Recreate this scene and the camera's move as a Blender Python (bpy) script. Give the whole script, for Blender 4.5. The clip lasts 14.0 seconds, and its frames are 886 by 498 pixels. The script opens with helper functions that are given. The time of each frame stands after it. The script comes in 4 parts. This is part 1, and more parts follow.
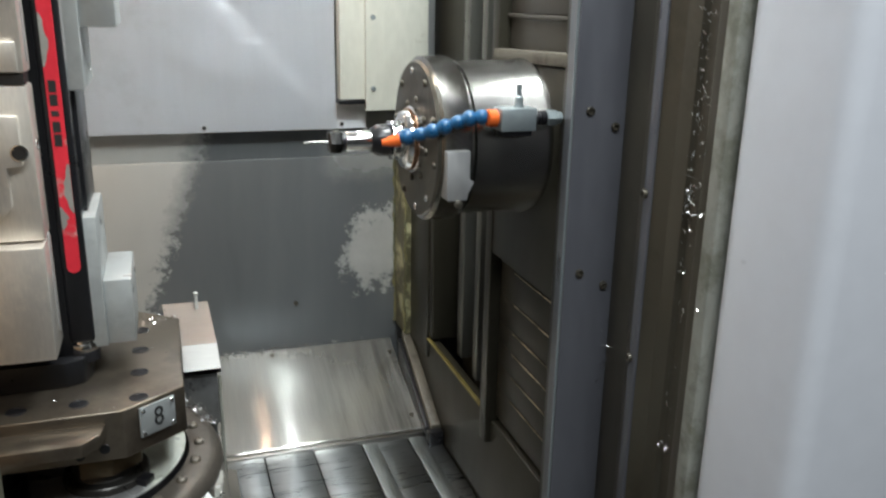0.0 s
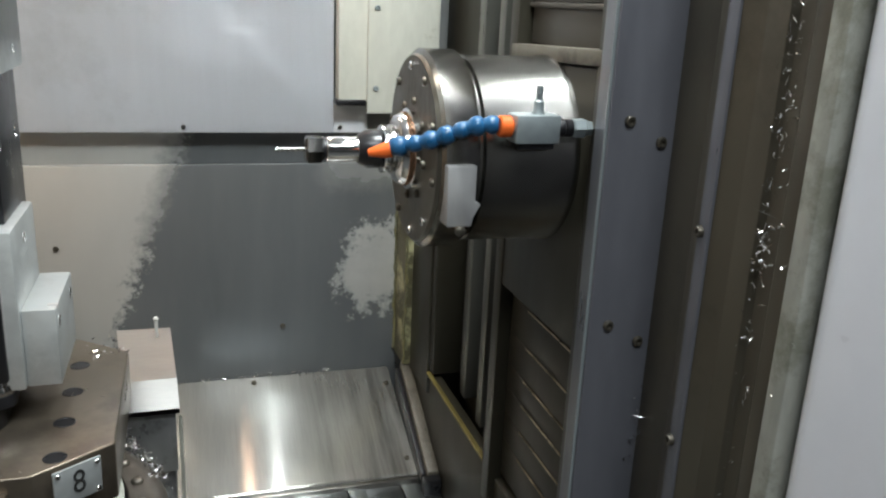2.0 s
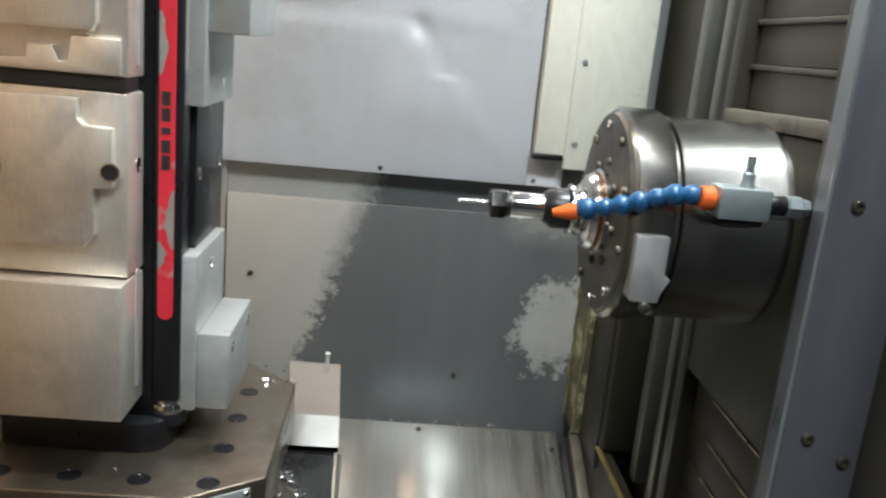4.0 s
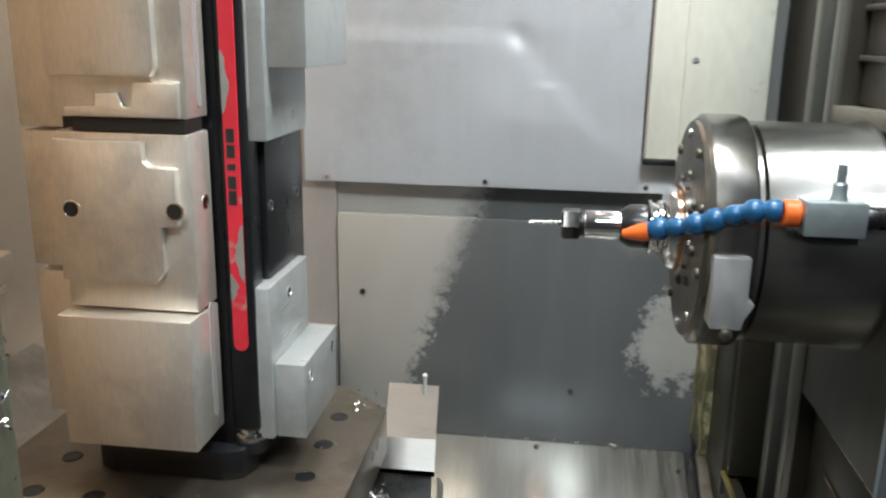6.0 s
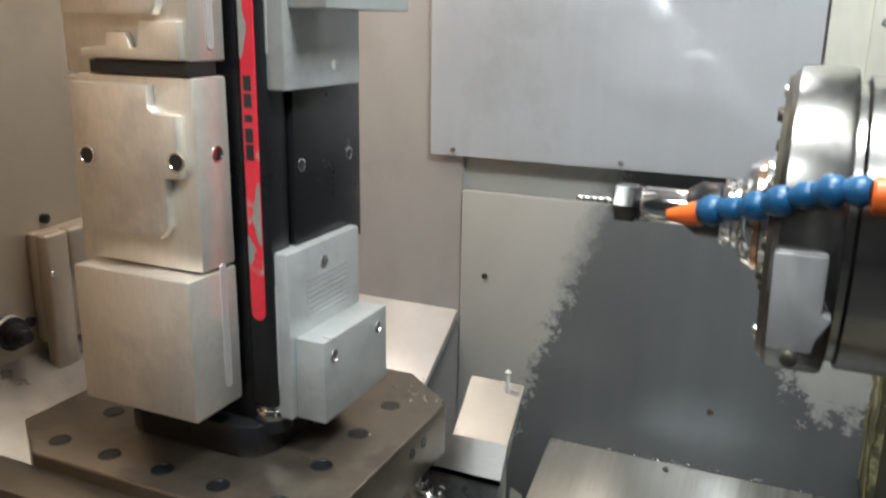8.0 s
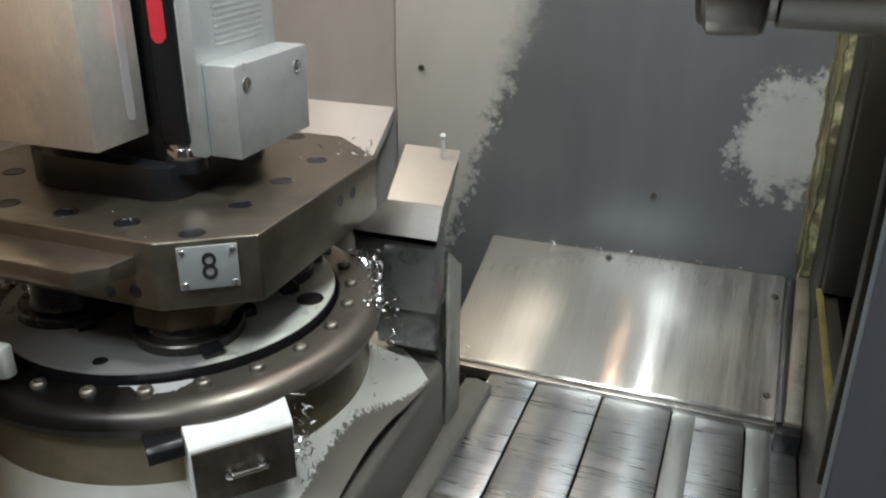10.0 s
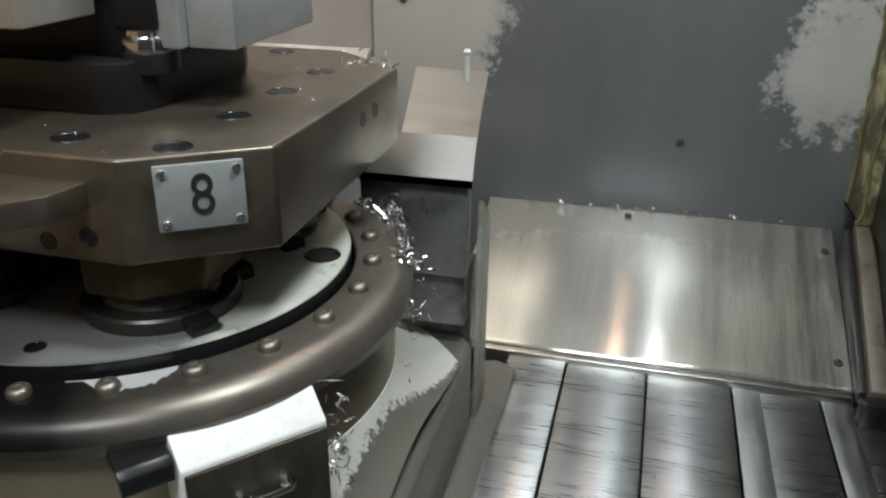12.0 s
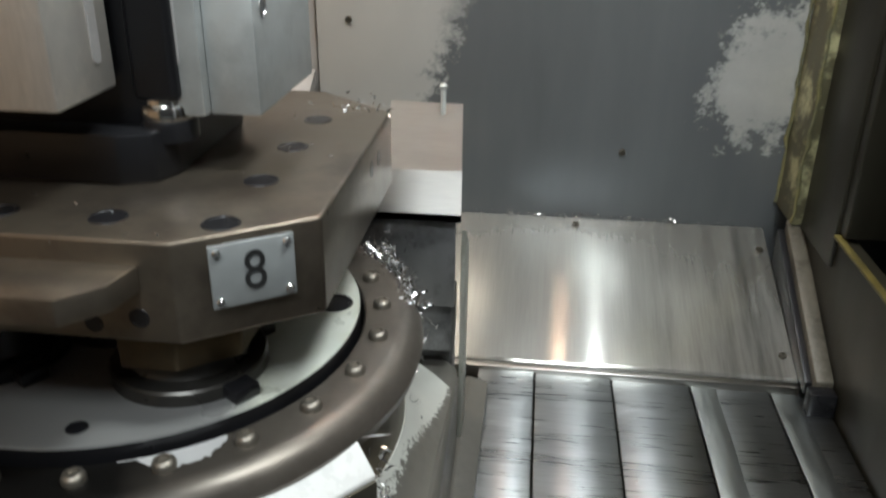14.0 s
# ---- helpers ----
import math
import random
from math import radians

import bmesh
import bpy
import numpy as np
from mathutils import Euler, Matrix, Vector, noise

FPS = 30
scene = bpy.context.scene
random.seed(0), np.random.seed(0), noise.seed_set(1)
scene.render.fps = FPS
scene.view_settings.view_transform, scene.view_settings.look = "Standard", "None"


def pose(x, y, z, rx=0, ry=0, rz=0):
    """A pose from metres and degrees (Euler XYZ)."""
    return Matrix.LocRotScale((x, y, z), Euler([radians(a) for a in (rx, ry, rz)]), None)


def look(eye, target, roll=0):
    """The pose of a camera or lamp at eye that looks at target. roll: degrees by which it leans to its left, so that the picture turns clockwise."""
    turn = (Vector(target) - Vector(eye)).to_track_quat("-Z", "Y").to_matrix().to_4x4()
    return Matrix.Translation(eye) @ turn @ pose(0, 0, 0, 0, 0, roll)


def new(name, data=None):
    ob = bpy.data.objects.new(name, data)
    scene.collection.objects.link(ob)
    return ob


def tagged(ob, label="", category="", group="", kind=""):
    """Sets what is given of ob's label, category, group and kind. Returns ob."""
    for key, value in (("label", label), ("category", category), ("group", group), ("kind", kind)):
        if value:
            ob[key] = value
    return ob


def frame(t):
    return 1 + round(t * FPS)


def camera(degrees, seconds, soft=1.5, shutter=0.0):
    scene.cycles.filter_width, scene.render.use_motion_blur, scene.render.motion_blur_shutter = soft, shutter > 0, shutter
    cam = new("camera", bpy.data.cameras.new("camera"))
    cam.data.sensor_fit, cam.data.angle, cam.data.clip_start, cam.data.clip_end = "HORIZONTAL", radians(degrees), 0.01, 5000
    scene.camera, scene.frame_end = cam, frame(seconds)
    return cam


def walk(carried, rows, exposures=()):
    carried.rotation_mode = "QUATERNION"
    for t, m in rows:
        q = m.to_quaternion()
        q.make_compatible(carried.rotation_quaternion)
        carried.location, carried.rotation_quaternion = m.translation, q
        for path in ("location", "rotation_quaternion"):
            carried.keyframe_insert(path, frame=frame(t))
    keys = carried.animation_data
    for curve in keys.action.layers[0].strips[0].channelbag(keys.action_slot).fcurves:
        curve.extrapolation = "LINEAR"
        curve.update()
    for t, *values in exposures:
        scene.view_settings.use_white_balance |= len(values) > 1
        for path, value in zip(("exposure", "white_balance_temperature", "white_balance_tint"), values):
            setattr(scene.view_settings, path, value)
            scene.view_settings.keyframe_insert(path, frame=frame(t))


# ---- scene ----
cam = camera(56.3, 14.0, soft=2.2, shutter=0.5)
PATH = [
    (0, (-0.315, -2.201, 1.329), (0.302, -0.389, 0.750), 1.1),
    (0.5, (-0.313, -2.190, 1.351), (0.260, -0.354, 0.805), 1.1),
    (1, (-0.272, -2.116, 1.317), (0.302, -0.307, 0.688), 1.0),
    (1.5, (-0.232, -2.024, 1.299), (0.334, -0.214, 0.664), 1.2),
    (2, (-0.209, -1.968, 1.296), (0.369, -0.140, 0.728), 2.7),
    (2.5, (-0.186, -1.935, 1.283), (0.362, -0.099, 0.708), 2.0),
    (3, (-0.184, -1.905, 1.280), (0.244, -0.010, 0.803), 3.5),
    (5.5, (-0.121, -1.909, 1.323), (-0.283, 0.021, 0.825), 1.8),
    (6, (-0.068, -1.857, 1.322), (-0.321, 0.063, 0.821), 0.9),
    (6.5, (0.005, -1.758, 1.314), (-0.523, 0.107, 0.819), 0.8),
    (7, (0.036, -1.692, 1.307), (-0.639, 0.133, 0.845), 0.4),
    (7.5, (0.077, -1.662, 1.296), (-0.657, 0.137, 0.826), 0.4),
    (8, (0.123, -1.655, 1.266), (-0.657, 0.109, 0.741), 0.9),
    (8.5, (0.155, -1.655, 1.197), (-0.594, 0.106, 0.619), 1.3),
    (9, (0.176, -1.649, 1.129), (-0.548, 0.066, 0.415), 0.5),
    (11.3, (0.034, -1.548, 0.975), (-0.507, 0.194, 0.155), 0.7),
    (11.5, (0.007, -1.520, 0.942), (-0.571, 0.214, 0.129), -0.2),
    (12, (-0.055, -1.470, 0.907), (-0.506, 0.306, 0.106), 0.6),
    (12.5, (-0.094, -1.472, 0.901), (-0.465, 0.310, 0.073), 1.3),
    (13, (-0.123, -1.473, 0.905), (-0.449, 0.311, 0.061), 1.7),
    (13.5, (-0.145, -1.472, 0.912), (-0.397, 0.322, 0.064), 2.2),
    (14, (-0.163, -1.492, 0.967), (-0.366, 0.317, 0.137), 0.7),
]
walk(cam, [(t, look(eye, target, roll)) for t, eye, target, roll in PATH])

# ---------------------------------------------------------------- light
world = bpy.data.worlds.new("world")
scene.world = world
world.use_nodes = True
world.node_tree.nodes["Background"].inputs[0].default_value = (0.75, 0.85, 1.0, 1)
world.node_tree.nodes["Background"].inputs[1].default_value = 0.12
scene.view_settings.exposure = 0.0


def area(name, eye, target, sx, sy, watts, colour):
    data = bpy.data.lights.new(name, "AREA")
    data.shape, data.size, data.size_y, data.energy, data.color = "RECTANGLE", sx, sy, watts, colour
    ob = new(name, data)
    ob.matrix_world = look(eye, target)
    return ob


area("work_lamp", (0.16, -1.0, 1.96), (-0.1, -0.4, 0.75), 0.34, 0.25, 22, (0.91, 0.98, 0.98))
area("tube_lamp", (0.075, -0.25, 1.96), (0.075, -0.25, 0.3), 0.02, 0.4, 2.6, (0.92, 0.97, 1.0))
area("tube_lamp_warm", (-0.16, -0.25, 1.96), (-0.16, -0.25, 0.3), 0.015, 0.4, 1.5, (1.0, 0.66, 0.46))
# warm fill with no seen source, added to brighten the left side and jaws
area("warm_fill_lamp", (-0.95, -0.45, 1.96), (-0.9, -0.95, 0.8), 0.4, 0.3, 11, (1.0, 0.89, 0.75))
area("shop_lamp", (-0.35, -2.9, 3.2), (-0.2, -0.6, 0.7), 1.3, 0.5, 67, (0.9, 0.97, 1.0))


# ---------------------------------------------------------------- materials
def mat(name, colour, rough=0.5, metal=0.0, vary=0.15, scale=12.0, stretch=(1, 1, 1), bump=0.0, fine=90.0, stain=None, stain_amount=0.0, stain_scale=5.0, rough_vary=0.12, coat=0.0):
    """A surface with grain at two sizes, an optional second tone in patches, and relief."""
    m = bpy.data.materials.new(name)
    m.use_nodes = True
    nt = m.node_tree
    n, l = nt.nodes, nt.links
    b = n["Principled BSDF"]
    tc = n.new("ShaderNodeTexCoord")
    mp = n.new("ShaderNodeMapping")
    mp.inputs["Scale"].default_value = stretch
    l.new(tc.outputs["Object"], mp.inputs["Vector"])
    big = n.new("ShaderNodeTexNoise")
    big.inputs["Scale"].default_value, big.inputs["Detail"].default_value, big.inputs["Roughness"].default_value = scale, 6, 0.65
    small = n.new("ShaderNodeTexNoise")
    small.inputs["Scale"].default_value, small.inputs["Detail"].default_value = fine, 4
    l.new(mp.outputs[0], big.inputs["Vector"])
    l.new(mp.outputs[0], small.inputs["Vector"])
    add = n.new("ShaderNodeMath")
    add.operation = "ADD"
    l.new(big.outputs["Fac"], add.inputs[0])
    l.new(small.outputs["Fac"], add.inputs[1])
    rng = n.new("ShaderNodeMapRange")
    rng.inputs["From Min"].default_value, rng.inputs["From Max"].default_value = 0.65, 1.35
    rng.inputs["To Min"].default_value, rng.inputs["To Max"].default_value = 1 - vary, 1 + vary
    l.new(add.outputs[0], rng.inputs["Value"])
    mul = n.new("ShaderNodeVectorMath")
    mul.operation = "SCALE"
    l.new(rng.outputs[0], mul.inputs["Scale"])
    if stain:
        pn = n.new("ShaderNodeTexNoise")
        pn.inputs["Scale"].default_value, pn.inputs["Detail"].default_value, pn.inputs["Roughness"].default_value = stain_scale, 8, 0.7
        l.new(tc.outputs["Object"], pn.inputs["Vector"])
        ramp = n.new("ShaderNodeMapRange")
        ramp.inputs["From Min"].default_value = 0.62 - 0.3 * stain_amount
        ramp.inputs["From Max"].default_value = 0.74 - 0.3 * stain_amount
        l.new(pn.outputs["Fac"], ramp.inputs["Value"])
        mix = n.new("ShaderNodeMix")
        mix.data_type = "RGBA"
        mix.inputs["A"].default_value, mix.inputs["B"].default_value = (*colour, 1), (*stain, 1)
        l.new(ramp.outputs[0], mix.inputs["Factor"])
        l.new(mix.outputs["Result"], mul.inputs[0])
    else:
        mul.inputs[0].default_value = colour
    l.new(mul.outputs[0], b.inputs["Base Color"])
    rr = n.new("ShaderNodeMapRange")
    rr.inputs["From Min"].default_value, rr.inputs["From Max"].default_value = 0.65, 1.35
    rr.inputs["To Min"].default_value, rr.inputs["To Max"].default_value = max(0.03, rough - rough_vary), min(1, rough + rough_vary)
    l.new(add.outputs[0], rr.inputs["Value"])
    l.new(rr.outputs[0], b.inputs["Roughness"])
    b.inputs["Metallic"].default_value = metal
    b.inputs["Coat Weight"].default_value = coat
    b.inputs["Coat Roughness"].default_value = 0.12
    if bump:
        bp = n.new("ShaderNodeBump")
        bp.inputs["Strength"].default_value, bp.inputs["Distance"].default_value = bump, 0.002
        l.new(add.outputs[0], bp.inputs["Height"])
        l.new(bp.outputs[0], b.inputs["Normal"])
    return m


ALU = mat("machined_aluminium", (0.82, 0.76, 0.68), 0.38, 0.66, 0.08, 6, (5, 1, 1), 0.05, 60, (0.66, 0.62, 0.57), 0.45, 5, 0.06)
ALU_SIDE = mat("milled_aluminium", (0.5, 0.52, 0.515), 0.46, 0.5, 0.07, 8, (1, 1, 1), 0.02, 60, (0.42, 0.435, 0.43), 0.4, 8)
DISC = mat("wet_shaded_disc", (0.74, 0.76, 0.69), 0.3, 0.15, 0.06, 4, (1, 1, 1), 0, 30, (0.64, 0.655, 0.55), 0.45, 6, 0.06)
WORN = mat("worn_grey", (0.33, 0.32, 0.29), 0.5, 0.2, 0.12, 20)
STEEL = mat("brushed_stainless", (0.47, 0.46, 0.43), 0.3, 1.0, 0.04, 3, (1.2, 12, 12), 0.01, 30, rough_vary=0.03)
HOUSING = mat("turned_steel", (0.27, 0.265, 0.25), 0.25, 1.0, 0.03, 1.2, (14, 2.5, 2.5), 0.0, 6, (0.2, 0.19, 0.175), 0.3, 5, rough_vary=0.015)


def brushed(m, along, amount):
    """Turns a metal into one whose gloss is drawn out along a direction."""
    b = m.node_tree.nodes["Principled BSDF"]
    v = m.node_tree.nodes.new("ShaderNodeCombineXYZ")
    for k in range(3):
        v.inputs[k].default_value = along[k]
    m.node_tree.links.new(v.outputs[0], b.inputs["Tangent"])
    b.inputs["Anisotropic"].default_value = amount
    return m


def drips(m, x0, x1):
    """Dark drip marks running down the slope, thicker towards one end."""
    n, l = m.node_tree.nodes, m.node_tree.links
    b = m.node_tree.nodes["Principled BSDF"]
    tc, sep, mp, ns, far, cut, amount, keep, mix = (n.new(k) for k in ("ShaderNodeTexCoord", "ShaderNodeSeparateXYZ", "ShaderNodeMapping", "ShaderNodeTexNoise", "ShaderNodeMapRange", "ShaderNodeMapRange", "ShaderNodeMath", "ShaderNodeMath", "ShaderNodeVectorMath"))
    mp.inputs["Scale"].default_value = (1, 0.06, 0.06)
    ns.inputs["Scale"].default_value, ns.inputs["Detail"].default_value, ns.inputs["Roughness"].default_value = 38, 7, 0.7
    l.new(tc.outputs["Object"], sep.inputs[0])
    l.new(tc.outputs["Object"], mp.inputs["Vector"])
    l.new(mp.outputs[0], ns.inputs["Vector"])
    far.inputs["From Min"].default_value, far.inputs["From Max"].default_value = x0, x1
    l.new(sep.outputs[0], far.inputs["Value"])
    cut.inputs["From Min"].default_value, cut.inputs["From Max"].default_value = 0.4, 0.68
    l.new(ns.outputs["Fac"], cut.inputs["Value"])
    amount.operation, keep.operation, mix.operation = "MULTIPLY", "MULTIPLY_ADD", "SCALE"
    l.new(far.outputs[0], amount.inputs[0])
    l.new(cut.outputs[0], amount.inputs[1])
    keep.inputs[1].default_value, keep.inputs[2].default_value = -0.72, 1.0
    l.new(amount.outputs[0], keep.inputs[0])
    l.new(b.inputs["Base Color"].links[0].from_socket, mix.inputs[0])
    l.new(keep.outputs[0], mix.inputs["Scale"])
    l.new(mix.outputs[0], b.inputs["Base Color"])
    return m


CHUTE = brushed(mat("brushed_chute_steel", (0.52, 0.515, 0.48), 0.16, 0.72, 0.13, 2, (16, 0.5, 0.5), 0.014, 30, (0.5, 0.485, 0.44), 0.3, 3, 0.02), (0, 0.94, 0.342), 0.98)
CHUTE = drips(CHUTE, -0.02, 0.26)
SLAT = brushed(mat("ground_steel_cover", (0.45, 0.47, 0.475), 0.31, 1.0, 0.17, 3, (0.9, 15, 1), 0.07, 23, rough_vary=0.09), (0, 1, 0), 0.85)
BAND = brushed(mat("pale_worn_band", (0.46, 0.49, 0.48), 0.38, 1.0, 0.12, 3, (2, 0.4, 1), 0.03, 40), (0, 1, 0), 0.6)
PALLET = mat("oily_hardened_steel", (0.19, 0.16, 0.125), 0.31, 0.8, 0.07, 4, (1, 1, 1), 0.005, 30, (0.135, 0.112, 0.09), 0.5, 5, 0.05)
DARKSTEEL = mat("dark_oily_steel", (0.12, 0.11, 0.09), 0.38, 0.7, 0.25, 6, (1, 1, 0.3), 0.08, 80, (0.07, 0.06, 0.045), 0.5, 4)
BLACK = mat("black_oxide", (0.014, 0.014, 0.016), 0.3, 0.2, 0.1, 6, (1, 1, 1), 0.0, 40, rough_vary=0.05)
CHROME = mat("polished_steel", (0.75, 0.75, 0.74), 0.12, 1.0, 0.05, 8, (1, 1, 1), 0, 100, rough_vary=0.05)
RED = mat("red_strip", (0.72, 0.03, 0.05), 0.4, 0.0, 0.1, 8, (1, 1, 1), 0, 90, (0.42, 0.4, 0.36), 0.12, 14)
PANEL = mat("white_panel_paint", (0.76, 0.785, 0.83), 0.34, 0.2, 0.03, 7, (1, 1, 0.08), 0.01, 40, (0.66, 0.68, 0.71), 0.25, 1.6, 0.03)
CREAM = mat("cream_paint", (0.62, 0.62, 0.55), 0.4, 0.0, 0.08, 5, (1, 1, 0.4), 0.03, 60, (0.35, 0.34, 0.27), 0.2, 7)
GREY = mat("grey_post_paint", (0.135, 0.138, 0.158), 0.36, 0.35, 0.08, 5, (1, 1, 0.2), 0.02, 70)
BROWNWALL = mat("oily_wall_panel", (0.026, 0.0235, 0.016), 0.43, 0.2, 0.12, 3, (1, 1, 0.25), 0.01, 20, (0.02, 0.0175, 0.012), 0.5, 3, 0.06)
DOOR = mat("white_door_paint", (0.78, 0.79, 0.84), 0.35, 0.0, 0.03, 2, (1, 1, 1), 0.01, 30)
WARM_BOUNCE = mat("tan_reflector", (0.58, 0.44, 0.31), 0.42, 0.3, 0.06, 2, (1, 1, 0.4), 0.01, 14, (0.42, 0.32, 0.23), 0.4, 2, 0.05)
SILL = mat("yellowed_sill", (0.14, 0.112, 0.03), 0.5, 0.0, 0.3, 14, (1, 1, 1), 0.2, 90, (0.08, 0.065, 0.02), 0.45, 12)
WESTWALL = mat("tan_liner", (0.42, 0.365, 0.3), 0.34, 0.4, 0.05, 2, (1, 1, 0.4), 0.01, 14, (0.36, 0.31, 0.25), 0.4, 1.5, 0.04)
LEFTWALL = mat("stainless_liner", (0.52, 0.5, 0.49), 0.38, 0.35, 0.06, 2, (1, 1, 0.4), 0.01, 14, (0.47, 0.45, 0.435), 0.4, 2, 0.04)
TANSLAT = mat("tan_way_cover", (0.085, 0.078, 0.066), 0.4, 0.5, 0.1, 4, (1, 0.4, 1), 0.02, 30)
BLUE = mat("blue_plastic", (0.012, 0.085, 0.2), 0.35, 0.0, 0.1)
ORANGE = mat("orange_plastic", (0.75, 0.13, 0.02), 0.4, 0.0, 0.08)
VALVE = mat("grey_valve_metal", (0.28, 0.32, 0.33), 0.4, 0.5, 0.1)
CRUST = mat("crusted_paint", (0.10, 0.09, 0.05), 0.5, 0.1, 0.25, 10, (1, 1, 0.4), 0.15, 90, (0.5, 0.47, 0.27), 0.45, 11)
BAR = mat("worn_bar_paint", (0.12, 0.108, 0.085), 0.45, 0.2, 0.2, 12, (1, 1, 1), 0.08, 90, (0.06, 0.053, 0.04), 0.4, 12)
CHUTEPAINT = mat("worn_casting_grey", (0.17, 0.16, 0.14), 0.4, 0.3, 0.15, 8, (1, 1, 1), 0.05, 80)
JAMBEDGE = mat("worn_edge_paint", (0.33, 0.33, 0.29), 0.45, 0.2, 0.15, 10, (1, 1, 0.3), 0.06, 80, (0.2, 0.2, 0.16), 0.4, 12)
OLIVEEDGE = mat("olive_oily_edge", (0.17, 0.165, 0.12), 0.4, 0.2, 0.15, 10, (1, 1, 0.3), 0.06, 80, (0.1, 0.095, 0.065), 0.4, 12)
WORNEDGE = mat("bright_worn_edge", (0.4, 0.33, 0.23), 0.35, 0.7, 0.3, 12, (1, 1, 1), 0.0, 60, (0.07, 0.055, 0.03), 0.5, 9)
RAIL = mat("grey_guide_steel", (0.12, 0.12, 0.108), 0.35, 0.5, 0.1, 4, (1, 1, 0.2), 0.01, 40)
JAMB = mat("brown_jamb_steel", (0.085, 0.074, 0.055), 0.36, 0.35, 0.12, 3, (1, 1, 0.2), 0.01, 20, (0.06, 0.052, 0.038), 0.5, 4, 0.06)
DULLSHEET = mat("dull_stainless", (0.3, 0.28, 0.26), 0.36, 0.5, 0.12, 4, (1, 1, 1), 0.01, 20, (0.2, 0.185, 0.17), 0.45, 4)
CHIP = mat("aluminium_chips", (0.8, 0.8, 0.8), 0.2, 1.0, 0.1)
SHOP = mat("shop_wall_paint", (0.55, 0.55, 0.54), 0.8, 0.0, 0.1, 2)
CONCRETE = mat("shop_concrete", (0.13, 0.13, 0.125), 0.7, 0.0, 0.2, 2, (1, 1, 1), 0.05, 30)
YELLOW = mat("yellow_crusted_sealant", (0.16, 0.145, 0.062), 0.55, 0.0, 0.3, 20, (1, 1, 0.4), 0.3, 90, (0.1, 0.1, 0.06), 0.55, 14)
CAST = mat("painted_casting", (0.5, 0.5, 0.47), 0.45, 0.0, 0.1, 8, (1, 1, 1), 0.05, 80)
WHITECOVER = mat("white_hatch_paint", (0.8, 0.8, 0.78), 0.3, 0.0, 0.04)
OCHRE = mat("bronze_block", (0.085, 0.055, 0.022), 0.4, 0.5, 0.2)
GREYPLATE = mat("grey_nameplate", (0.4, 0.42, 0.42), 0.4, 0.4, 0.06, 20)
# black for print, and for shade painted into gaps, holes and the rail recess
INK_SHADE = mat("black_ink_and_shade", (0.02, 0.02, 0.02), 0.5)


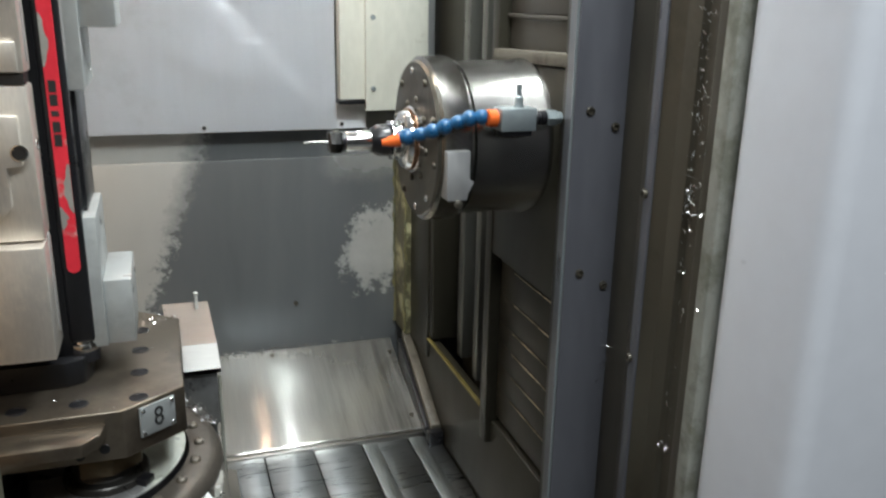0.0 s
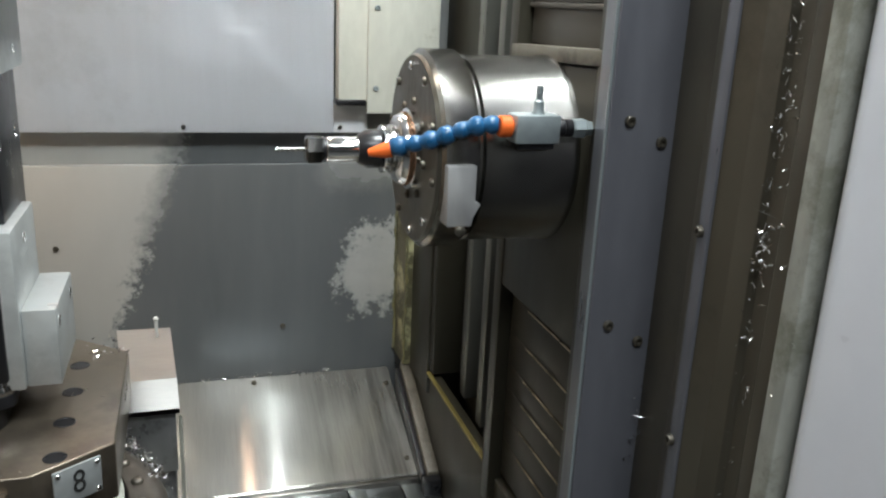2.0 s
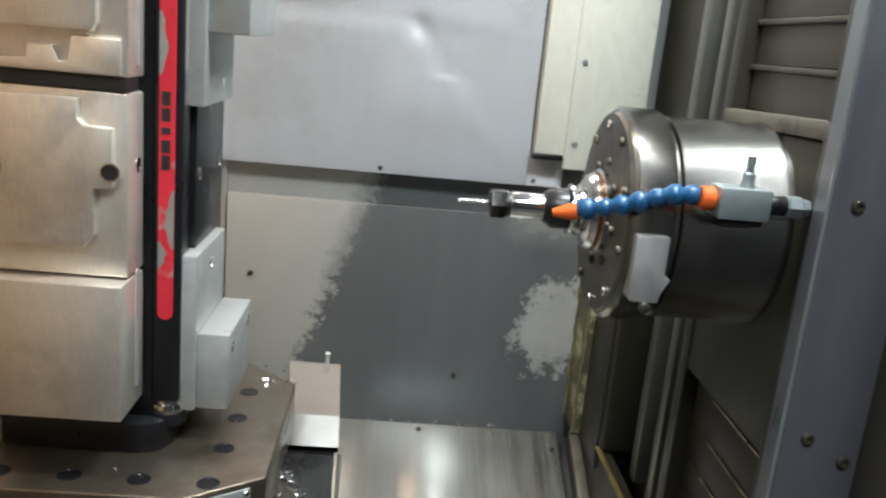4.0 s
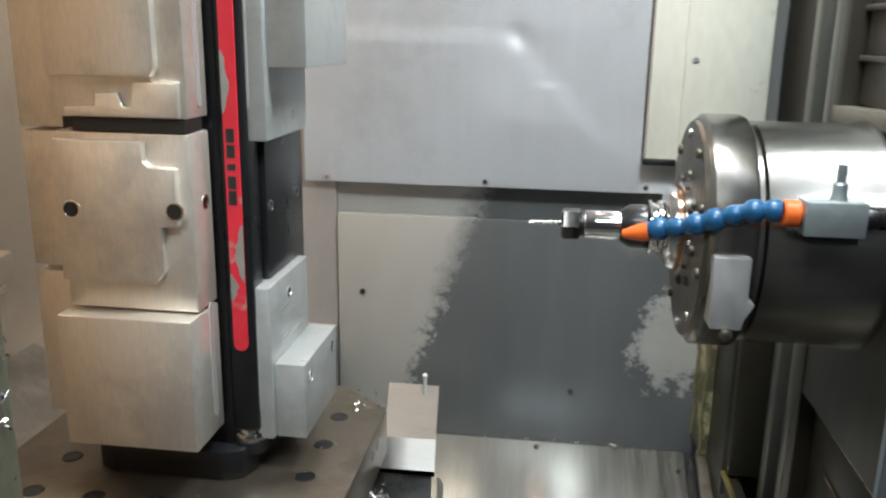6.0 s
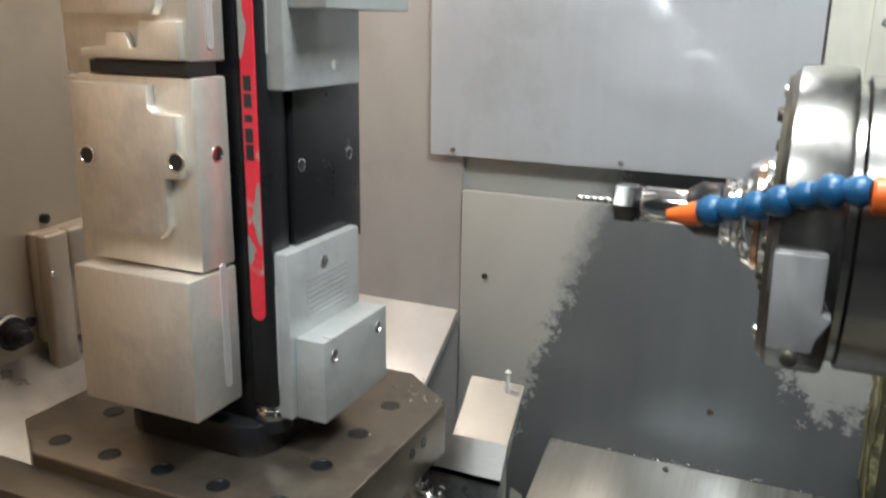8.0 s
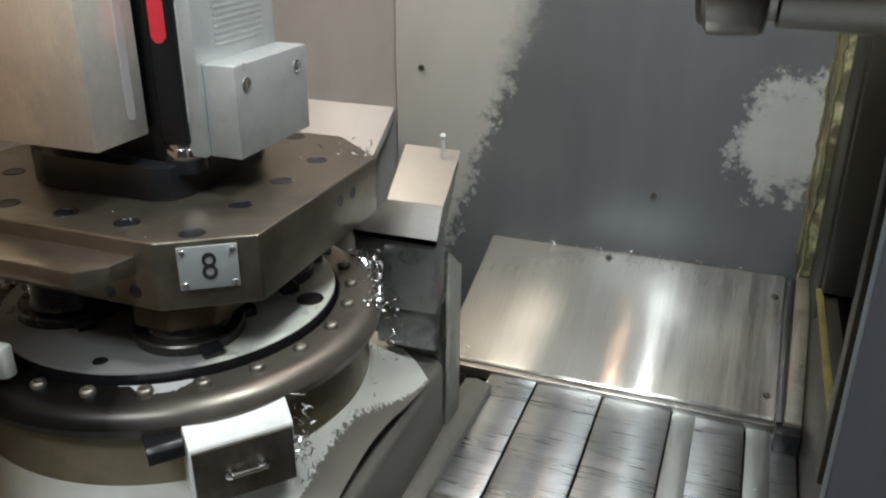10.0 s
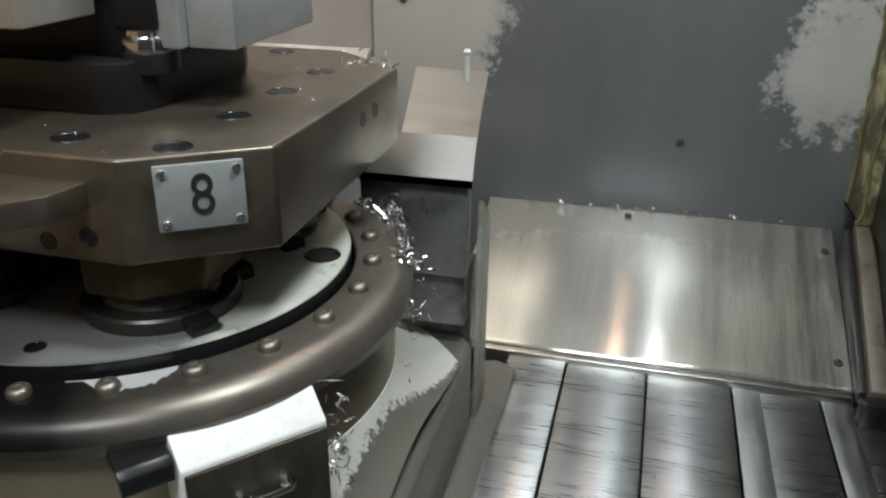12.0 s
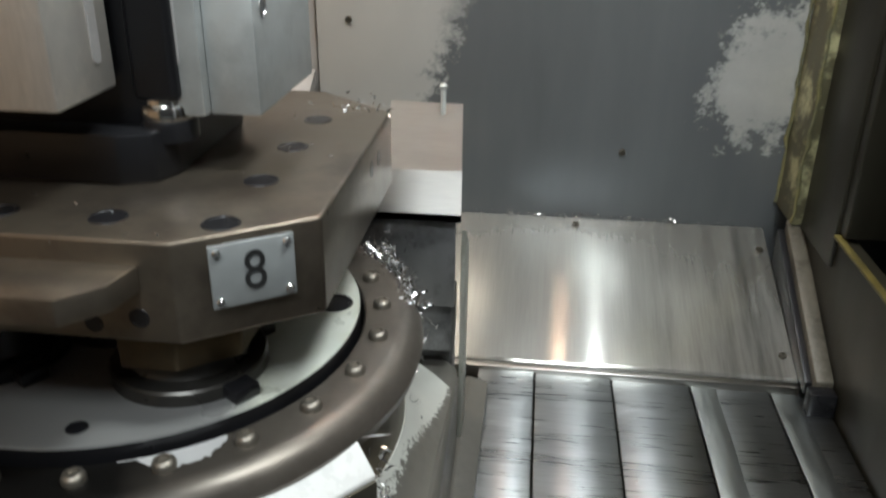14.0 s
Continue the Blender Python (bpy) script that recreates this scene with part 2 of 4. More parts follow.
def wall_paint():
    """Off-white paint with a dark wet grey area between ragged borders."""
    m = mat("stained_wall_paint", (0.52, 0.52, 0.5), 0.33, 0.3, 0.05, 2, (1, 1, 0.5), 0.0, 14, rough_vary=0.03)
    nt = m.node_tree
    n, l = nt.nodes, nt.links
    b = n["Principled BSDF"]
    tc = n.new("ShaderNodeTexCoord")
    sep = n.new("ShaderNodeSeparateXYZ")
    l.new(tc.outputs["Object"], sep.inputs[0])
    ns = n.new("ShaderNodeTexNoise")
    ns.inputs["Scale"].default_value, ns.inputs["Detail"].default_value, ns.inputs["Roughness"].default_value = 14, 10, 0.67
    l.new(tc.outputs["Object"], ns.inputs["Vector"])

    def calc(op, a, c=None, d=None):
        k = n.new("ShaderNodeMath")
        k.operation = op
        for i, v in enumerate((a, c, d)):
            if v is None:
                continue
            if isinstance(v, (int, float)):
                k.inputs[i].default_value = v
            else:
                l.new(v, k.inputs[i])
        return k.outputs[0]

    def step(v, w):
        k = n.new("ShaderNodeMapRange")
        k.inputs["From Min"].default_value, k.inputs["From Max"].default_value = -w, w
        l.new(v, k.inputs["Value"])
        return k.outputs[0]

    flake = n.new("ShaderNodeTexNoise")
    flake.inputs["Scale"].default_value, flake.inputs["Detail"].default_value, flake.inputs["Roughness"].default_value = 45, 8, 0.72
    l.new(tc.outputs["Object"], flake.inputs["Vector"])
    x, z, f = sep.outputs[0], sep.outputs[2], calc("SUBTRACT", ns.outputs["Fac"], 0.5)
    g = calc("SUBTRACT", flake.outputs["Fac"], 0.5)

    def ramp(v, lo, hi):
        k = n.new("ShaderNodeMapRange")
        k.interpolation_type = "SMOOTHSTEP"
        k.inputs["From Min"].default_value, k.inputs["From Max"].default_value = lo, hi
        l.new(v, k.inputs["Value"])
        return k.outputs[0]

    # left border runs from (-0.385, 0.53) to (-0.245, 0.95): flaked below, soft above
    low = calc("SUBTRACT", 1.0, ramp(z, 0.62, 0.82))
    left = calc("SUBTRACT", x, calc("MULTIPLY_ADD", z, 0.33, -0.556))
    left = calc("ADD", left, calc("MULTIPLY", f, 0.10))
    left = calc("ADD", left, calc("MULTIPLY", g, calc("MULTIPLY_ADD", low, 0.13, 0.05)))
    left = calc("DIVIDE", left, calc("MULTIPLY_ADD", low, -0.018, 0.034))
    left = step(left, 1.0)
    # pale flaked patch near the right-hand side, its upper border running down to the left
    px = calc("DIVIDE", calc("SUBTRACT", x, 0.245), 0.108)
    pz = calc("DIVIDE", calc("SUBTRACT", calc("MULTIPLY_ADD", x, -0.25, z), 0.592), 0.118)
    rad = calc("SQRT", calc("ADD", calc("MULTIPLY", px, px), calc("MULTIPLY", pz, pz)))
    edge = calc("ADD", calc("MULTIPLY_ADD", f, 2.2, 0.93), calc("MULTIPLY", g, 1.7))
    patch = calc("MULTIPLY", step(calc("SUBTRACT", edge, rad), 0.17), calc("MULTIPLY_ADD", f, 0.7, 0.86))
    # faint dried bloom above it
    bloom = calc("MULTIPLY", calc("MULTIPLY", ramp(calc("MULTIPLY_ADD", f, 0.1, x), 0.07, 0.17), ramp(calc("MULTIPLY_ADD", f, 0.1, z), 0.83, 0.89)), 0.38)
    pale = calc("MAXIMUM", patch, bloom)
    dark = calc("MULTIPLY", left, calc("SUBTRACT", 1.0, pale))
    mix = n.new("ShaderNodeMix")
    mix.data_type = "RGBA"
    old = b.inputs["Base Color"].links[0].from_socket
    l.new(old, mix.inputs["A"])
    streak, smp, srng, tone = (n.new(k) for k in ("ShaderNodeTexNoise", "ShaderNodeMapping", "ShaderNodeMapRange", "ShaderNodeVectorMath"))
    smp.inputs["Scale"].default_value = (1, 1, 0.18)
    streak.inputs["Scale"].default_value, streak.inputs["Detail"].default_value, streak.inputs["Roughness"].default_value = 7, 6, 0.55
    l.new(tc.outputs["Object"], smp.inputs["Vector"])
    l.new(smp.outputs[0], streak.inputs["Vector"])
    srng.inputs["From Min"].default_value, srng.inputs["From Max"].default_value = 0.3, 0.7
    srng.inputs["To Min"].default_value, srng.inputs["To Max"].default_value = 0.86, 1.14
    l.new(streak.outputs["Fac"], srng.inputs["Value"])
    tone.operation = "SCALE"
    tone.inputs[0].default_value = (0.16, 0.17, 0.177)
    l.new(srng.outputs[0], tone.inputs["Scale"])
    l.new(tone.outputs[0], mix.inputs["B"])
    l.new(dark, mix.inputs["Factor"])
    wet = n.new("ShaderNodeMapRange")
    wet.inputs["To Min"].default_value, wet.inputs["To Max"].default_value = 0.34, 0.25
    l.new(dark, wet.inputs["Value"])
    l.new(wet.outputs[0], b.inputs["Roughness"])
    l.new(mix.outputs["Result"], b.inputs["Base Color"])
    return m


WALL = wall_paint()


def worn_skirt():
    """Off-white casting paint worn back to dark metal beyond a ragged line round the table."""
    m = mat("worn_skirt_paint", (0.62, 0.62, 0.57), 0.42, 0.0, 0.06, 8, (1, 1, 1), 0.03, 60)
    n, l = m.node_tree.nodes, m.node_tree.links
    b = n["Principled BSDF"]
    tc, sep, mp, ns, front, slant, add, rng, mix = (n.new(k) for k in ("ShaderNodeTexCoord", "ShaderNodeSeparateXYZ", "ShaderNodeMapping", "ShaderNodeTexNoise", "ShaderNodeMath", "ShaderNodeMath", "ShaderNodeMath", "ShaderNodeMapRange", "ShaderNodeMix"))
    front.operation, slant.operation, add.operation, mix.data_type = "MAXIMUM", "MULTIPLY_ADD", "MULTIPLY_ADD", "RGBA"
    mp.inputs["Scale"].default_value = (1.0, 1.2, 1.0)
    ns.inputs["Scale"].default_value, ns.inputs["Detail"].default_value, ns.inputs["Roughness"].default_value = 120, 6, 0.65
    l.new(tc.outputs["Object"], sep.inputs[0])
    l.new(tc.outputs["Object"], mp.inputs["Vector"])
    l.new(mp.outputs[0], ns.inputs["Vector"])
    # the border runs along the side of the base and turns in towards the door
    l.new(sep.outputs[1], front.inputs[0])
    front.inputs[1].default_value = -2.0
    slant.inputs[1].default_value = -0.09
    l.new(front.outputs[0], slant.inputs[0])
    l.new(sep.outputs[0], slant.inputs[2])
    add.inputs[1].default_value = 0.024
    l.new(ns.outputs["Fac"], add.inputs[0])
    l.new(slant.outputs[0], add.inputs[2])
    rng.inputs["From Min"].default_value, rng.inputs["From Max"].default_value = -0.184, -0.182
    l.new(add.outputs[0], rng.inputs["Value"])
    l.new(b.inputs["Base Color"].links[0].from_socket, mix.inputs["A"])
    mix.inputs["B"].default_value = (0.15, 0.14, 0.12, 1)
    l.new(rng.outputs[0], mix.inputs["Factor"])
    l.new(mix.outputs["Result"], b.inputs["Base Color"])
    return m


SKIRT = worn_skirt()


def wet_shaded_side(m, film, lo, hi):
    """Paints shade and a dark wet film, soft-bordered, over one half of a round part."""
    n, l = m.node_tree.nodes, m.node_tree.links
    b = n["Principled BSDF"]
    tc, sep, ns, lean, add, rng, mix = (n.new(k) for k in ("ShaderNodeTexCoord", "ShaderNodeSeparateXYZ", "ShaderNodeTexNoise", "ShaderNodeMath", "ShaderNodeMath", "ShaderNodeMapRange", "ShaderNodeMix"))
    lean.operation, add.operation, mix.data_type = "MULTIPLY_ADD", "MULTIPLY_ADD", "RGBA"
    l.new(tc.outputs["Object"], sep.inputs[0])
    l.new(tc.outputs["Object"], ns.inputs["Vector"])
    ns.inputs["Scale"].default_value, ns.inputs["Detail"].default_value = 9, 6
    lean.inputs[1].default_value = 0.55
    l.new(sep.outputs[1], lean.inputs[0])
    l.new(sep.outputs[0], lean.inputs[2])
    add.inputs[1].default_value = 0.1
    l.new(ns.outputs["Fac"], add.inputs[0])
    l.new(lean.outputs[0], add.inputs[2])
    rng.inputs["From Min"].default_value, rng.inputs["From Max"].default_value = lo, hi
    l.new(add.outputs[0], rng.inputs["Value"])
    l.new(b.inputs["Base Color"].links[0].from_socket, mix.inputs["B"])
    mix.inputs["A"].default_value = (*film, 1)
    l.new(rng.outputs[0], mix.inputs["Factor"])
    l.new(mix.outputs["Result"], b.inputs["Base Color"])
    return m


FILM = mat("dried_film", (0.5, 0.5, 0.5), 0.35, 0.2, 0.06)
# shadow of the column and pallet painted into the disc, over its wet film
DISC = wet_shaded_side(DISC, (0.2, 0.2, 0.197), -0.875, -0.84)


# ---------------------------------------------------------------- mesh helpers
def box(x0, x1, y0, y1, z0, z1, bevel=0.0, seg=2, bm=None):
    bm = bm or bmesh.new()
    made = bmesh.ops.create_cube(bm, size=1, matrix=Matrix.LocRotScale(((x0 + x1) / 2, (y0 + y1) / 2, (z0 + z1) / 2), None, (abs(x1 - x0), abs(y1 - y0), abs(z1 - z0))))
    if bevel:
        edges = list({e for v in made["verts"] for e in v.link_edges})
        bmesh.ops.bevel(bm, geom=edges, offset=bevel, segments=seg, affect="EDGES", profile=0.5)
    return bm


def turned(profile, axis="z", at=(0, 0, 0), n=48, bm=None):
    """A turned body: pairs of (radius, height) swept round an axis."""
    bm = bm or bmesh.new()
    rings = []
    for r, h in profile:
        ring = []
        for i in range(n):
            a = 2 * math.pi * i / n
            c, s = r * math.cos(a), r * math.sin(a)
            p = {"z": (c, s, h), "x": (h, c, s), "y": (s, h, c)}[axis]
            ring.append(bm.verts.new(Vector(p) + Vector(at)))
        rings.append(ring)
    for a, b in zip(rings, rings[1:]):
        for i in range(n):
            bm.faces.new((a[i], a[(i + 1) % n], b[(i + 1) % n], b[i]))
    bm.faces.new(list(reversed(rings[0])))
    bm.faces.new(rings[-1])
    return bm


def prism(points, axis, lo, hi, bevel=0.0, seg=2, bm=None):
    """A flat outline drawn out along an axis. Outlines: (y, z) for x, (x, z) for y, (x, y) for z."""
    bm = bm or bmesh.new()

    def at(p, h):
        return {"x": (h, p[0], p[1]), "y": (p[0], h, p[1]), "z": (p[0], p[1], h)}[axis]

    a = [bm.verts.new(at(p, lo)) for p in points]
    b = [bm.verts.new(at(p, hi)) for p in points]
    k = len(points)
    faces = [bm.faces.new(list(reversed(a))), bm.faces.new(b)]
    for i in range(k):
        faces.append(bm.faces.new((a[i], a[(i + 1) % k], b[(i + 1) % k], b[i])))
    bmesh.ops.recalc_face_normals(bm, faces=faces)
    if bevel:
        bmesh.ops.bevel(bm, geom=list({e for f in faces for e in f.edges}), offset=bevel, segments=seg, affect="EDGES", profile=0.5)
    return bm


def tube(points, r, n=10, bm=None):
    """A round bar along a line of points."""
    bm = bm or bmesh.new()
    pts = [Vector(p) for p in points]
    rings = []
    for i, p in enumerate(pts):
        d = (pts[min(i + 1, len(pts) - 1)] - pts[max(i - 1, 0)]).normalized()
        u = d.orthogonal().normalized() if i == 0 else (rings_u - d * rings_u.dot(d)).normalized()
        rings_u = u
        w = d.cross(u)
        rr = r[i] if isinstance(r, (list, tuple)) else r
        rings.append([bm.verts.new(p + rr * (math.cos(2 * math.pi * k / n) * u + math.sin(2 * math.pi * k / n) * w)) for k in range(n)])
    for a, b in zip(rings, rings[1:]):
        for k in range(n):
            bm.faces.new((a[k], a[(k + 1) % n], b[(k + 1) % n], b[k]))
    bm.faces.new(list(reversed(rings[0])))
    bm.faces.new(rings[-1])
    return bm


def mesh_of(name, bm, material, smooth=True):
    me = bpy.data.meshes.new(name)
    bmesh.ops.recalc_face_normals(bm, faces=bm.faces[:])
    bm.to_mesh(me)
    bm.free()
    me.materials.append(material)
    if smooth:
        me.polygons.foreach_set("use_smooth", [True] * len(me.polygons))
        me.set_sharp_from_angle(angle=radians(35))
    return me


def thing(name, bm, material, label, category, kind="", group=""):
    return tagged(new(name, mesh_of(name, bm, material)), label, category, group, kind)


def empty(name, label, category, at=(0, 0, 0), group=""):
    ob = new(name)
    ob.location = at
    return tagged(ob, label, category, group)


def part(name, bm, material, parent, label=""):
    ob = new(name, mesh_of(name, bm, material))
    ob.parent = parent
    ob.matrix_parent_inverse = Matrix.Translation(-Vector(parent.location)) if parent.parent is None else Matrix()
    return tagged(ob, label)


def shared(name, me, parent, m, label=""):
    ob = new(name, me)
    ob.parent = parent
    ob.matrix_parent_inverse = Matrix.Translation(-Vector(parent.location)) if parent.parent is None else Matrix()
    ob.matrix_basis = m
    return tagged(ob, label)


def screw_mesh(r=0.006, h=0.004, material=None):
    bm = turned([(r, 0), (r, h * 0.6), (r * 0.8, h), (r * 0.42, h), (r * 0.42, h * 0.4), (0.0005, h * 0.4)], "z", n=14)
    return mesh_of("screw", bm, material or CHROME)


SCREW = screw_mesh()
DARKSCREW = screw_mesh(0.0065, 0.005, DARKSTEEL)
TO_FRONT = pose(0, 0, 0, 90, 0, 0)      # a screw whose head looks along -y
TO_LEFT = pose(0, 0, 0, 0, -90, 0)      # along -x


# ---------------------------------------------------------------- enclosure
TOP = 2.0
wall_north = thing("wall_north", box(-0.565, 0.42, 0.0, 0.02, 0.1, 0.913, 0.002), WALL, "off-white painted back wall with a large wet grey stain", "wall", "structure")
for x, z in ((-0.506, 0.724), (0.0, 0.5)):
    shared("screw", DARKSCREW, wall_north, pose(x, 0, z) @ TO_FRONT)
thing("wall_recess", box(-1.2, 0.42, 0.03, 0.06, 0.1, TOP, 0), WALL, "stained painted wall strip behind the back panels", "wall", "structure")


def dented_panel():
    """A sheet with a knocked-in dent and a shallow crease running down from it."""
    bm = bmesh.new()
    xs = sorted([-0.637 + 0.01 * i for i in range(76)] + [0.122])
    zs = [0.99 + 0.0083 * i for i in range(121)]

    def depth(x, z):
        d1 = math.hypot((x + 0.155) / 0.022, (z - 1.325) / 0.03)
        d2 = math.hypot((x + 0.115) / 0.11, (z - 1.27) / 0.12)
        d3 = math.hypot((x + 0.165 + 0.5 * (z - 1.335)) / 0.011, (z - 1.335) / 0.02)
        fold = 0.0022 * math.tanh(((x + 0.15) + 0.85 * (z - 1.31)) / 0.022) * max(0, min(1, (1.34 - z) / 0.03)) * max(0, min(1, (z - 1.0) / 0.15))
        k = abs((x + 0.145) + 0.62 * (z - 1.31)) / 0.03
        crease = math.exp(-k * k) * (1 if 1.22 < z < 1.34 else 0) * 0.0025
        wave = 0.0012 * math.sin(5 * x + 1) * math.sin(4.2 * z)
        return -0.012 + 0.0045 * math.exp(-d1 * d1) + 0.005 * math.exp(-d2 * d2) + 0.0012 * math.exp(-d3 * d3) + fold + crease + wave

    grid = [[bm.verts.new((x, depth(x, z), z)) for x in xs] for z in zs]
    for a, c in zip(grid, grid[1:]):
        for k in range(len(xs) - 1):
            bm.faces.new((a[k], a[k + 1], c[k + 1], c[k]))
    bmesh.ops.solidify(bm, geom=bm.faces[:], thickness=-0.003)
    return box(0.122, 0.204, -0.013, -0.010, 0.99, 1.06, 0.0008, 1, bm)


wall_panel = thing("wall_upper_panel", dented_panel(), PANEL, "pale blue-white painted sheet panel with a dent, screwed to the back wall", "wall panel", "structure")
for x in (-0.583, -0.218, 0.137):
    shared("screw", SCREW, wall_panel, pose(x, -0.0135, 1.003) @ TO_FRONT)
thing("wall_cream_column", prism([(0.127, 1.065), (0.20, 1.065), (0.20, 1.04), (0.36, 1.04), (0.36, TOP), (0.127, TOP)], "y", -0.05, -0.0, 0.003), CREAM, "cream painted sheet-metal column cover with worn edges", "column cover", "structure")
thing("wall_cream_cover", box(0.192, 0.362, -0.062, -0.05, 1.042, TOP, 0.003), CREAM, "cream painted cover plate with a bolt", "cover plate", "structure")
for z in (1.10, 1.28):
    thing("bolt_head", turned([(0.0065, -0.062), (0.0065, -0.066), (0.0045, -0.068), (0.0025, -0.065)], "y", (0.212, 0, z), 12), VALVE, "dull grey hexagon-socket bolt head in the cover plate", "bolt", group="cover bolts")
thing("wiper_pad", box(0.12, 0.19, -0.066, -0.02, 1.06, 1.073, 0.003), BLACK, "black rubber wiper pad under the cream cover", "wiper pad")
thing("wall_west_back", box(-1.2, -0.57, 0.012, 0.028, 0.1, TOP), LEFTWALL, "dull stainless liner sheet beside the back wall", "wall", "structure")
thing("wall_west", box(-1.22, -1.2, -1.5, 0.06, 0.0, TOP), WESTWALL, "dull stainless side wall of the enclosure", "wall", "structure")
thing("ceiling", box(-1.22, 0.75, -1.5, 0.06, TOP, TOP + 0.03), PANEL, "pale sheet-metal roof of the enclosure", "ceiling", "structure")
thing("floor", box(-1.22, 0.75, -1.5, 0.06, 0.0, 0.03), DARKSTEEL, "oily steel floor pan of the machine", "floor", "structure")

slope = thing("drip_sheet", prism([(0.012, 0.63), (-0.25, 0.46), (-0.25, 0.45), (0.012, 0.6)], "x", -1.2, -0.575, 0.001), LEFTWALL, "sloping pale stainless drip sheet below the liner", "drip sheet", "structure")
thing("drip_sheet_west", prism([(-1.2, 0.64), (-0.95, 0.50), (-0.945, 0.47), (-0.952, 0.47), (-0.956, 0.495), (-1.2, 0.63)], "y", -1.2, -0.25, 0.001), DULLSHEET, "sloping dull stainless drip sheet along the side wall", "drip sheet", "structure")
# right-hand side: carriage wall at x = 0.3
thing("wall_east", box(0.40, 0.42, -1.5, 0.0, 0.03, TOP), BROWNWALL, "dark oily steel wall behind the way covers", "wall", "structure")
carriage = thing("carriage_plate", prism([(-0.685, 0.835), (-1.03, 0.835), (-1.03, 1.225), (-0.685, 1.215)], "x", 0.30, 0.33, 0.003), BROWNWALL, "dark oily steel carriage plate carrying the spindle", "carriage plate", "structure")
thing("carriage_ledge", prism([(-0.685, 1.218), (-1.03, 1.228), (-1.03, 1.25), (-0.685, 1.24)], "x", 0.296, 0.335, 0.003), BAR, "pale bevelled ledge above the carriage plate", "ledge", "structure")
thing("wall_lower_skirt", prism([(-0.1, 0.1), (-1.15, 0.1), (-1.15, 0.45), (-0.70, 0.45), (-0.70, 0.462), (-0.1, 0.462)], "x", 0.312, 0.335, 0.002), BROWNWALL, "dark oily lower skirt panel beside the floor covers", "wall panel", "structure")
thing("frame_strip", box(0.298, 0.335, -0.705, -0.672, 0.40, TOP, 0.002), BROWNWALL, "dark vertical frame strip beside the way cover", "frame strip", "structure")
thing("frame_strip", box(0.298, 0.335, -1.06, -0.985, 0.40, TOP, 0.002), BROWNWALL, "dark vertical frame strip beside the way cover", "frame strip", "structure")
cover = empty("slatted_way_cover", "dark horizontal steel way cover slats with bright worn edges", "way cover", (0.31, -0.85, 0.45))
for z0, z1 in ((0.46, 0.532), (0.532, 0.586), (0.586, 0.637), (0.637, 0.683), (0.683, 0.744), (0.744, 0.811), (0.811, 0.835)):
    sl = part("slat", prism([(-0.985, z0), (-0.985, z1), (-0.705, z1 + 0.004), (-0.705, z0 + 0.004)], "x", 0.322, 0.337, 0.001), BROWNWALL, cover)
    part("lip", tube([(0.3205, -0.98, z1 - 0.002), (0.3205, -0.78, z1 + 0.001)], 0.0015, 6), WORNEDGE, sl, "bright edge of wear and painted highlight")
cover2 = empty("slatted_way_cover", "tan-grey horizontal steel way cover slats above the spindle", "way cover", (0.31, -0.85, 1.24))
for i in range(12):
    z = 1.245 + i * 0.062
    sl = part("slat", prism([(-0.985, z), (-0.985, z + 0.06), (-0.705, z + 0.058), (-0.705, z - 0.002)], "x", 0.322, 0.337, 0.001), TANSLAT, cover2)
    part("lip", box(0.314, 0.322, -0.985, -0.705, z + 0.052, z + 0.06, 0.002), TANSLAT, sl)
rails = empty("guide_rails", "black vertical guide rails and wiper strips in a recess", "guide rail", (0.35, -0.45, 0.47))
for y0, y1, x, m, top in ((-0.29, -0.262, 0.31, BROWNWALL, 1.045), (-0.36, -0.31, 0.37, BLACK, TOP), (-0.42, -0.385, 0.345, RAIL, TOP), (-0.50, -0.45, 0.37, BLACK, TOP), (-0.55, -0.52, 0.335, RAIL, TOP), (-0.62, -0.57, 0.37, BLACK, TOP), (-0.672, -0.645, 0.315, BROWNWALL, TOP)):
    part("rail", box(x, 0.4, y0, y1, 0.47, top, 0.003), m, rails)
# black sheet stands in for the deep shade behind the rails
part("recess", box(0.385, 0.398, -0.67, -0.27, 0.47, TOP), INK_SHADE, rails)
strip = thing("corner_strip", box(0.288, 0.33, -0.105, -0.001, 0.415, 1.045, 0.003), CRUST, "dark corner strip crusted with yellow-green residue", "corner strip", "structure")
random.seed(5)
for x, y in ((0.286, -0.004), (0.289, -0.106)):
    part("sealant", tube([(x + 0.003 * random.uniform(-1, 1), y, 0.42 + 0.02 * k) for k in range(31)], [0.0022 + 0.0022 * random.random() for k in range(31)], 8), YELLOW, strip)
thing("column_side", box(0.305, 0.335, -0.262, -0.105, 0.41, 1.045, 0.003), BROWNWALL, "dark steel side of the column", "column side", "structure")
thing("yellow_sill", box(0.302, 0.3125, -0.66, -0.265, 0.4625, 0.468, 0.001), SILL, "yellow-stained sill strip under the guide rails", "sill", "structure")

